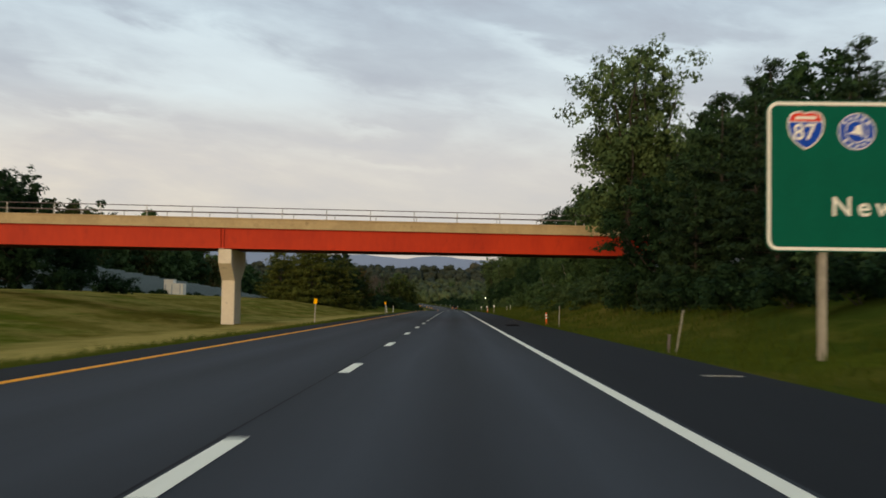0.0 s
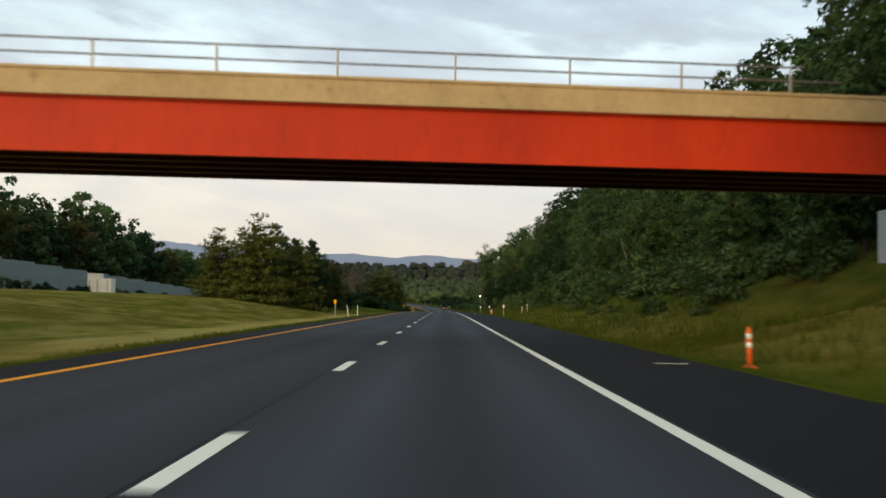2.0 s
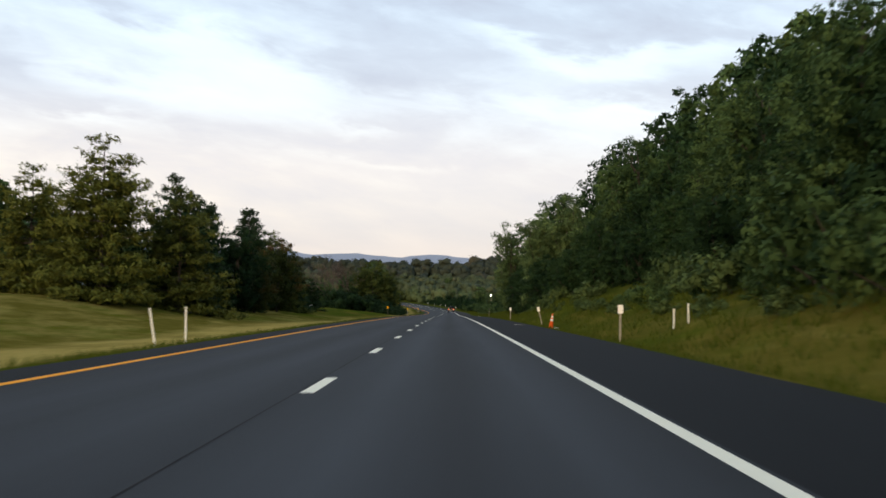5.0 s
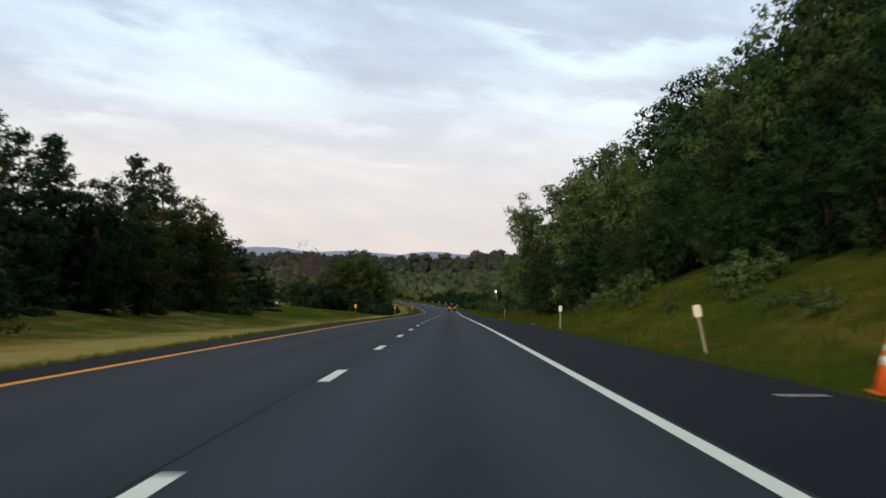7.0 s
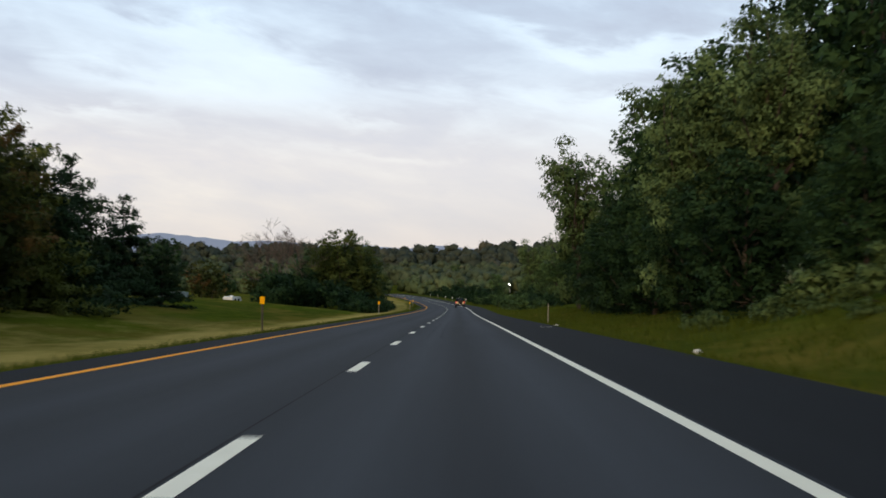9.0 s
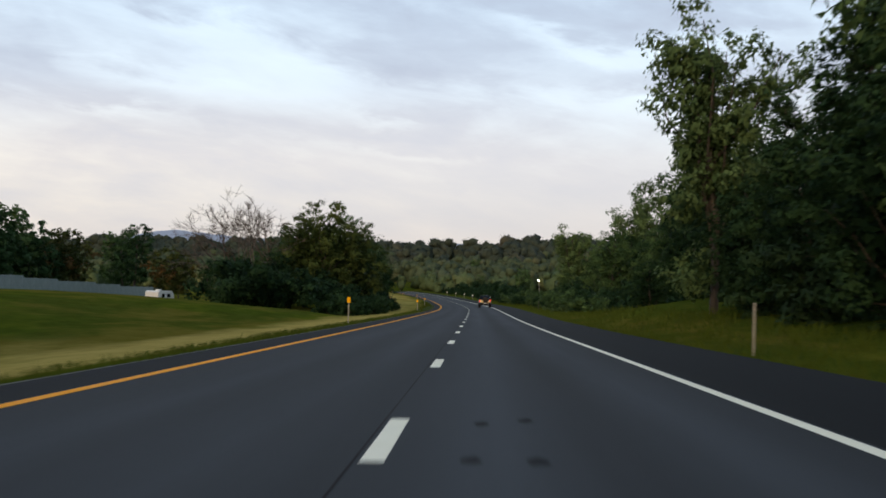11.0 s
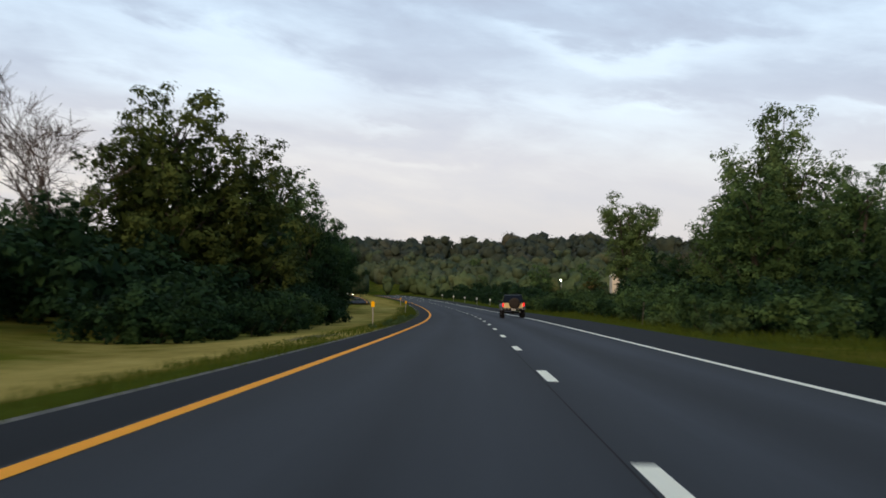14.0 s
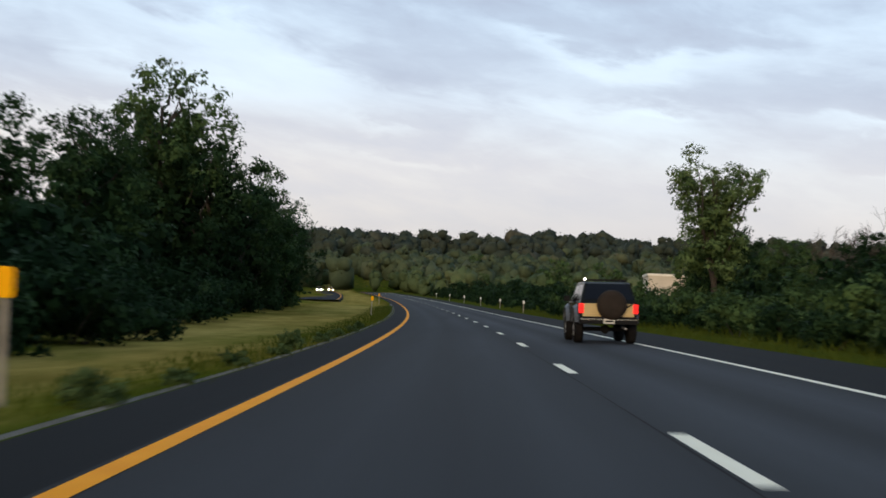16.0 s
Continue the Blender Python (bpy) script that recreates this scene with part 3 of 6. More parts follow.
def build_bridge():
    br = thing("overpass_bridge", bridge_pose(0), "red steel girder road overpass on concrete pier and abutment", "bridge")
    width, x0, x1 = 6.8, -64.0, 19.8
    z0, z1, z2 = 5.06, 6.60, 7.30           # girder foot, girder head, parapet top
    part("deck", boxed(x0, x1 + 6, 0.15, width - 0.15, z1, z1 + 0.35), M_CONCRETE, br, "concrete deck slab")
    for y, name, label in ((-0.12, "parapet", "stained tan concrete parapet"), (width - 0.3, "parapet", "")):
        part(name, boxed(x0, x1 + 6, y, y + 0.42, z1 + 0.0, z2, 0.03), M_CONCRETE, br, label)
        part("parapet_lip", boxed(x0, x1 + 6, y - 0.05, y + 0.47, z2 + 0.002, z2 + 0.1, 0.02), M_CONCRETE, br)
    for i, y in enumerate((0.0, 1.6, 3.2, 4.8, 6.4)):
        # only the front girder keeps the plain red; those behind get the shaded copy
        mat = M_RED if i == 0 else M_RED_SHADE
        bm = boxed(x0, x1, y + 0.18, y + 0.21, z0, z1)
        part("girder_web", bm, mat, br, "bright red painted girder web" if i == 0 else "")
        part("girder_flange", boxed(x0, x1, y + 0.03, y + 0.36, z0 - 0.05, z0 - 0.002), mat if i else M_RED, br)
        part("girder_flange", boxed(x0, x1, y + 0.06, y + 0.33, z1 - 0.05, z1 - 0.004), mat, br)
    for k in range(12):                     # cross frames between the girders
        x = x1 - 1.5 - k * 6.6
        part("cross_frame", boxed(x - 0.06, x + 0.06, 0.24, 6.6, z0 + 0.25, z1 - 0.25), M_RED_SHADE, br)
    for x in (-16.45, -16.2):
        part("stiffener", boxed(x - 0.015, x + 0.015, 0.05, 0.178, z0 + 0.002, z1 - 0.052), M_RED, br)
    # railing of two pipes on posts
    for k in range(-17, 4):
        x = 1.9 + k * 3.42
        bm = boxed(x - 0.032, x + 0.032, 0.05, 0.13, z2 + 0.1, z2 + 0.92, 0.012)
        box(bm, x - 0.1, x + 0.1, 0.0, 0.18, z2 + 0.1, z2 + 0.125)
        part("rail_post", bm, M_STEEL, br)
        bm = boxed(x - 0.032, x + 0.032, width - 0.13, width - 0.05, z2 + 0.1, z2 + 0.92, 0.012)
        part("rail_post", bm, M_STEEL, br)
    for y in (0.09, width - 0.09):
        part("top_rail", rod(bmesh.new(), (x0, y, z2 + 0.92), (12.6, y, z2 + 0.92), 0.032), M_BROWNRAIL, br, "thin brown pipe rail")
        part("lower_rail", rod(bmesh.new(), (x0, y, z2 + 0.50), (13.8, y, z2 + 0.50), 0.03), M_BROWNRAIL, br)
    for x in (15.6, 18.8):
        part("rail_post", boxed(x - 0.06, x + 0.06, 0.04, 0.16, z2 + 0.1, z2 + 0.8, 0.012), M_POST, br)
    # hammerhead pier
    foot = land(-16, 90.5) - 0.6
    outline = [(0.1, z0 - 0.1), (0.1, 3.85), (1.75, 2.55), (1.75, foot), (4.6, foot), (4.6, 2.55), (6.7, 3.85), (6.7, z0 - 0.1)]
    bm = prism([(y, z) for y, z in outline], -0.5, 0.5)
    bmesh.ops.rotate(bm, verts=bm.verts, matrix=Matrix.Rotation(radians(90), 3, "Z"))
    bmesh.ops.translate(bm, verts=bm.verts, vec=(-16.1, 0, 0))
    bmesh.ops.bevel(bm, geom=list(bm.edges), offset=0.03, segments=1, affect="EDGES")
    part("pier", bm, M_PIER, br, "pale concrete hammerhead pier")
    for y in (0.05, 1.6, 3.2, 4.8, 6.3):
        part("bearing", boxed(-16.55, -16.15, y, y + 0.35, z0 - 0.1, z0 - 0.05), M_STEEL, br)
    # abutments
    part("abutment", boxed(20.0, 21.2, -0.1, 13.4, -1.0, z0 - 0.06, 0.04), M_ABUT, br, "pale grey concrete abutment wall")
    part("abutment", boxed(21.0, 25.8, 0.0, width, -1.0, z1 - 0.01), M_ABUT, br)
    part("abutment", boxed(-66, -62, -0.1, width + 0.1, -1.0, z0 - 0.06, 0.04), M_ABUT, br)
    # the deck crosses the road at a slant; its piers stay square to the road
    slant = Matrix.Identity(4)
    slant[1][0] = math.tan(radians(8))
    for ob in br.children:
        ob.data.transform(slant)
    return br


build_bridge()


# ---- plants ----
def unit(v):
    return v / np.maximum(np.linalg.norm(v, axis=-1, keepdims=True), 1e-6)


def leaf_tris(rng, pos, normal, size, long=1.5):
    """Pointed leaves at pos, turned about their normals."""
    a = unit(np.cross(normal, rng.normal(size=(len(pos), 3))))
    b = np.cross(unit(normal), a)
    s = size[:, None]
    return np.stack([pos - a * s * long * 0.45 - b * s * 0.5, pos - a * s * long * 0.3 + b * s * 0.5, pos + a * s * long * 0.6], 1)


def lumps(rng, c, rad, shade, sub=1, ragged=0.33):
    """Dense inner foliage: one uneven lump at each centre."""
    axes = np.zeros((len(c), 3, 3))
    axes[:, 0, 0], axes[:, 1, 1], axes[:, 2, 2] = rad, rad, rad * c[:, 4]
    return cores(rng, c[:, :3], axes, shade, sub, ragged)


def deep_leaves(rng, c, rad, each=34):
    """The inside of a crown: broad overlapping leaves round each centre, its shade put in as a dark tone."""
    own = np.repeat(np.arange(len(c)), each)
    d = unit(rng.normal(size=(len(own), 3)))
    off = d * (rad[own] * (0.55 + 0.5 * rng.random(len(own))))[:, None]
    off[:, 2] *= c[own, 4]
    nrm = unit(d + 0.5 * rng.normal(size=d.shape))
    tris = leaf_tris(rng, c[own, :3] + off, nrm, rad[own] * (0.27 + 0.22 * rng.random(len(own))), 1.5)
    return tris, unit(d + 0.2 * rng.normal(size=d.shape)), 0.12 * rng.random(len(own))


def clump_leaves(rng, clumps, count, size, inner=None, core_r=0.42, sprays=6, long=1.35, upward=0.25, solid=False):
    """Leaves in sprays, the sprays in clumps (x, y, z, r, squash); inner: the clumps that fill the inside of the crown."""
    c = np.array(clumps)
    own = np.repeat(np.arange(len(c)), sprays)
    d = unit(rng.normal(size=(len(own), 3)) + np.array([0, 0, 0.25]))
    far = c[own, 3] * (0.45 + 0.5 * rng.random(len(own)))
    off = d * far[:, None]
    off[:, 2] *= c[own, 4]
    mid = c[own, :3] + off
    rad = c[own, 3] * (0.26 + 0.30 * rng.random(len(own)))
    pick = rng.choice(len(own), count, p=rad ** 2 / (rad ** 2).sum())
    e = unit(rng.normal(size=(count, 3)))
    r = rad[pick] * (0.15 + 1.1 * rng.random(count) ** 0.75)
    step = e * r[:, None]
    step[:, 2] *= 0.7
    pos = mid[pick] + step
    body = unit(pos - c[own[pick], :3])
    nrm = unit(0.6 * e + 0.6 * body + 0.40 * rng.normal(size=(count, 3)) + np.array([0, 0, 0.5]))
    leaves = leaf_tris(rng, pos, nrm, size * (0.55 + 0.75 * rng.random(count)), long)
    out = unit(0.45 * e + 0.85 * body + 0.07 * rng.normal(size=(count, 3)) + np.array([0, 0, upward]))
    big, small = rng.random(len(c)), rng.random(len(own))
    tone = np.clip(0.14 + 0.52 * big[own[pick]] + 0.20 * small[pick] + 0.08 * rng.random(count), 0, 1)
    deep = c if inner is None else np.array(inner)
    if solid:
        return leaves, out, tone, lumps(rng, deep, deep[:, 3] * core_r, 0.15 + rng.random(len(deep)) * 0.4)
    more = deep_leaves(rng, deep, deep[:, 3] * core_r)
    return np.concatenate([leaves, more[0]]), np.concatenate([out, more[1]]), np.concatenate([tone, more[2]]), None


def crown_mesh(made, mat, name="crown"):
    return quads_mesh(name, *made[:1], mat, *made[1:])


def limb_mesh(name, rods, mat, sides=6):
    bm = bmesh.new()
    for a, b, r0, r1 in rods:
        rod(bm, a, b, r0, r1, sides)
    me = bpy.data.meshes.new(name)
    bm.to_mesh(me)
    bm.free()
    me.materials.append(mat)
    return me


def bent_rods(rng, a, b, r0, r1, n=4, wobble=0.06):
    a, b = np.array(a, float), np.array(b, float)
    pts = [a + (b - a) * i / n for i in range(n + 1)]
    length = np.linalg.norm(b - a)
    for p in pts[1:-1]:
        p += rng.normal(size=3) * wobble * length * np.array([1, 1, 0.4])
    return [(pts[i], pts[i + 1], r0 + (r1 - r0) * i / n, r0 + (r1 - r0) * (i + 1) / n) for i in range(n)]


def make_tree(name, trunk_me, crown_me, label, category):
    t = thing(name, Matrix.Translation((0, -300, -60)), label, category)
    child("trunk", trunk_me, t)
    child("crown", crown_me, t)
    return t


def broadleaf(seed, h, spread, mat, leaves=8600, size=0.195, low=0.12, label="", name="broadleaf_tree", tall=1.0):
    rng = np.random.default_rng(seed)
    clumps, inner, rods = [], [], []
    near = leaves > 5000
    rods += bent_rods(rng, (0, 0, -0.4), (rng.normal() * 0.3, rng.normal() * 0.3, h * 0.8), h * 0.02, h * 0.006, 5, 0.02)
    n = 46 if near else 30
    for i in range(n):
        f = low + (0.97 - low) * (i + 0.5) / n
        z = h * f
        prof = math.sin(math.pi * min(1, max(0.05, (f - low * 0.6) / (1.06 - low * 0.6))) ** (0.75 * tall)) ** 0.7
        ang = i * 2.4 + rng.random() * 0.9
        rr = spread * prof * (0.55 + 0.45 * rng.random())
        r = spread * (0.20 + 0.16 * rng.random()) * (0.6 + 0.5 * prof)
        p = (rr * math.cos(ang), rr * math.sin(ang), min(z, h - r * 0.75))
        clumps.append((*p, r, 0.75))
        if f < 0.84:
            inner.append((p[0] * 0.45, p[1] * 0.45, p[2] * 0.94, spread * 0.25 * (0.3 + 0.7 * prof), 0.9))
        if i % (3 if near else 6) == 0:
            base = max(h * 0.1, p[2] - rr * 0.7 - 0.08 * h)
            rods += bent_rods(rng, (0, 0, base), (p[0] * 0.8, p[1] * 0.8, p[2] * 0.98), h * 0.006, h * 0.0015, 3)
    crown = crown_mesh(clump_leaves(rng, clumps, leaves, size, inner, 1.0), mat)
    return make_tree(name, limb_mesh("trunk", rods, M_BARK, 5 if near else 4), crown, label, "tree")


def poplar(seed, h, spread, leaves=16000, size=0.2, label="", mat=None, low=(0.10, 0.4)):
    """An open crown of upright, separate sprays."""
    rng = np.random.default_rng(seed)
    clumps, inner, rods = [], [], []
    rods += bent_rods(rng, (0, 0, -0.4), (0.3, 0, h * 0.75), h * 0.018, h * 0.006, 5, 0.02)
    for i in range(11):
        ang = i * 2.4
        tip_r = spread * (0.2 + 0.8 * rng.random())
        tip = np.array((tip_r * math.cos(ang), tip_r * math.sin(ang), h * (0.74 + 0.26 * rng.random()) - tip_r * 0.5))
        base = np.array((0, 0, h * (0.15 + 0.35 * rng.random())))
        rods += bent_rods(rng, base, tip, h * 0.007, h * 0.0015, 4, 0.03)
        for k in range(7):
            f = 0.3 + 0.7 * k / 6
            p = base + (tip - base) * f + rng.normal(size=3) * spread * 0.12
            clumps.append((*p, spread * (0.21 + 0.15 * rng.random()), 0.95))
            if k < 4:
                inner.append((p[0] * 0.6, p[1] * 0.6, p[2], spread * 0.13, 1.2))
    for i in range(14):
        ang = rng.random() * 6.28
        p = (spread * 0.6 * math.cos(ang), spread * 0.6 * math.sin(ang), h * (low[0] + low[1] * rng.random()))
        clumps.append((*p, spread * 0.34, 0.9))
        inner.append((p[0] * 0.6, p[1] * 0.6, p[2], spread * 0.22, 1.0))
    crown = crown_mesh(clump_leaves(rng, clumps, leaves, size, inner, 1.0), mat or M_LEAF_LIGHT)
    return make_tree("poplar_tree", limb_mesh("trunk", rods, M_BARK), crown, label, "tree")


def conifer(seed, h, spread, mat, tufts=11500, label="", point=0.72, tiers=14, flat=0.32):
    """Irregular tiers of level boughs, each a row of soft needle plumes."""
    rng = np.random.default_rng(seed)
    rods = bent_rods(rng, (0, 0, -0.4), (0.1, 0.1, h), h * 0.017, 0.03, 6, 0.006)
    plumes, inner = [], []
    for i in range(tiers):
        f = 0.04 + 0.94 * i / (tiers - 1)
        reach = spread * (1 - f) ** point * (0.72 + 0.4 * rng.random()) + 0.35
        for k in range(7 if f < 0.8 else 5):
            ang = k * 6.28 / 7 + i * 1.1 + rng.normal() * 0.35
            ln = reach * (0.55 + 0.5 * rng.random())
            up = h * f + rng.normal() * h * 0.028
            tip = np.array((math.cos(ang) * ln, math.sin(ang) * ln, up + ln * (0.30 * f - 0.10)))
            base = np.array((0, 0, up - 0.06 * ln))
            rods.append((base, base + (tip - base) * 0.85, 0.045 * (1 - f) + 0.012, 0.006))
            side = np.array((-math.sin(ang), math.cos(ang), 0))
            steps = max(2, int(ln / 0.75))
            for q in range(steps):
                g = 0.35 + 0.65 * (q + 0.6) / steps
                wide = 0.38 * ln * (1.2 - g)
                p = base + (tip - base) * g + side * rng.normal() * wide + np.array((0, 0, 0.25 * g * g * rng.random()))
                plumes.append((*p, 0.38 + 0.10 * f + 0.16 * ln * (1.1 - 0.7 * g) + 0.12 * rng.random(), flat + 0.4 * f * f))
            if k % 2 == 0:
                p = base + (tip - base) * 0.40
                inner.append((*p, 0.22 * ln + 0.08, 0.26))
    crown = crown_mesh(clump_leaves(rng, plumes, tufts, 0.135, inner, 1.0, 4, 3.4, 0.75), mat)
    return make_tree("pine_tree", limb_mesh("trunk", rods, M_BARK, 5), crown, label, "tree")


def shrub(seed, h, spread, mat, leaves=2100, size=0.155, label=""):
    rng = np.random.default_rng(seed)
    clumps, rods = [], []
    for i in range(12):
        ang, rr = i * 2.4, spread * rng.random() ** 0.5 * 0.8
        r = spread * (0.28 + 0.2 * rng.random())
        p = (rr * math.cos(ang), rr * math.sin(ang), max(r * 0.5, h * (0.25 + 0.6 * rng.random()) * (1 - 0.4 * rr / spread)))
        clumps.append((*p, r, 0.85))
        if i % 3 == 0:
            rods += bent_rods(rng, (0, 0, -0.2), p, 0.04, 0.012, 2)
    crown = crown_mesh(clump_leaves(rng, clumps, leaves, size, core_r=0.6), mat)
    return make_tree("bush", limb_mesh("trunk", rods, M_BARK, 5), crown, label, "bush")


def bare_tree(seed, h, spread, label):
    rng = np.random.default_rng(seed)
    rods = []

    def grow(a, d, ln, r, depth):
        b, r = a + d * ln, max(r, 0.013)
        rods.extend(bent_rods(rng, a, b, r, r * 0.6, 2, 0.05))
        if depth == 0:
            return
        for _ in range(3 if depth > 1 else 5):
            nd = unit(d + rng.normal(size=3) * 0.46 + np.array([0, 0, 0.07]))
            grow(a + d * ln * (0.55 + 0.45 * rng.random()), nd, ln * (0.55 + 0.25 * rng.random()), r * 0.55, depth - 1)
    for k in range(5):
        ang = k * 2.4
        grow(np.zeros(3), unit(np.array([0.55 * math.cos(ang), 0.55 * math.sin(ang), 1.0])), h * rng.uniform(0.30, 0.38), h * 0.009, 5)
    t = thing("dead_tree", Matrix.Translation((0, -300, -60)), label, "tree")
    child("trunk", limb_mesh("trunk", rods, M_DEADWOOD, 3), t)
    return t


OAK = [broadleaf(11, 13, 4.6, M_LEAF, label="full-leaved green maple tree on the roadside bank"),
       broadleaf(12, 12, 4.2, M_LEAF_DARK, label="dense dark green oak tree in roadside woods"),
       broadleaf(13, 15, 4.4, M_LEAF, low=0.2, label="tall green ash tree in roadside woods", tall=1.25),
       broadleaf(14, 11, 4.4, M_LEAF_DEEP, low=0.03, label="dark green tree leafed to the ground")]
BACK = [broadleaf(16, 13, 4.8, M_LEAF_DARK, 3000, 0.37, label="dark green oak behind the roadside trees"),
        broadleaf(17, 15, 4.6, M_LEAF_DARK, 3000, 0.37, 0.2, label="tall dark oak rising over the woods"),
        broadleaf(18, 12, 4.4, M_LEAF, 3000, 0.37, label="green tree in the back row of the woods")]
FAR = [broadleaf(61, 13, 4.8, M_LEAF_DARK, 2000, 0.46, label="dark green tree far behind the barrier"),
       broadleaf(62, 14, 4.4, M_LEAF, 2000, 0.46, 0.18, label="green tree standing far from the road"),
       broadleaf(63, 12, 5.0, M_LEAF_RUST, 2000, 0.46, label="tree turning brown far from the road")]
TALL = broadleaf(20, 22, 6.5, M_LEAF_DEEP, 7000, 0.34, 0.25, label="very tall dark oak on the hill behind the woods", tall=1.15)
OLIVE = broadleaf(19, 13, 4.6, M_LEAF_OLIVE, low=0.1, label="olive-green elm standing over the thicket")
RUST = broadleaf(15, 12, 4.4, M_LEAF_RUST, low=0.05, label="green tree with rusty brown leaves in the median")
POPLAR = [poplar(21, 17, 4.6, label="tall open-crowned cottonwood with pale green leaves"),
          poplar(22, 16, 4.2, label="tall light green poplar with upright sprays"),
          poplar(23, 17, 4.6, label="tall cottonwood with a bare lower trunk beside the overpass", low=(0.29, 0.28))]
PINE = [conifer(31, 14, 5.2, M_NEEDLE, label="dark green white pine with level boughs"),
        conifer(32, 13, 5.0, M_NEEDLE, label="dark green pine with spreading tiers"),
        conifer(33, 12, 7.4, M_NEEDLE_OLIVE, 15000, label="broad olive-green pine on the median mound", point=0.55),
        conifer(34, 11, 5.6, M_NEEDLE, 13000, label="broad dark pine at the end of the median row", point=0.6),
        conifer(36, 14, 6.2, M_NEEDLE, 13000, label="dark green pine with long level boughs on the bank", point=0.5, tiers=9, flat=0.2)]
SHRUB = [shrub(41, 3.4, 2.4, M_LEAF, label="leafy green bush at the edge of the woods"),
         shrub(42, 2.8, 2.2, M_LEAF_DEEP, label="dark green thicket bush on the bank"),
         shrub(43, 2.0, 1.8, M_LEAF_LIGHT, 1600, label="pale green shrub in long grass")]
DEAD = bare_tree(51, 14, 4, "bare grey dead tree standing over the thicket")


def plant(kind, x, y, scale=1.0, tall=1.0, turn=None, group="", rnd=random, sink=0.15):
    z = land(x, y) - sink
    turn = rnd.uniform(0, 360) if turn is None else turn
    t = copy_thing(kind, pose(x, y, z, 0, 0, turn) @ Matrix.Diagonal((scale, scale, scale * tall, 1)))
    if group:
        tagged(t, group=group)
    return t


def grove(rows, group, r):
    for x, y, k, s in rows:
        plant(k, x, y, s, group=group, rnd=r)


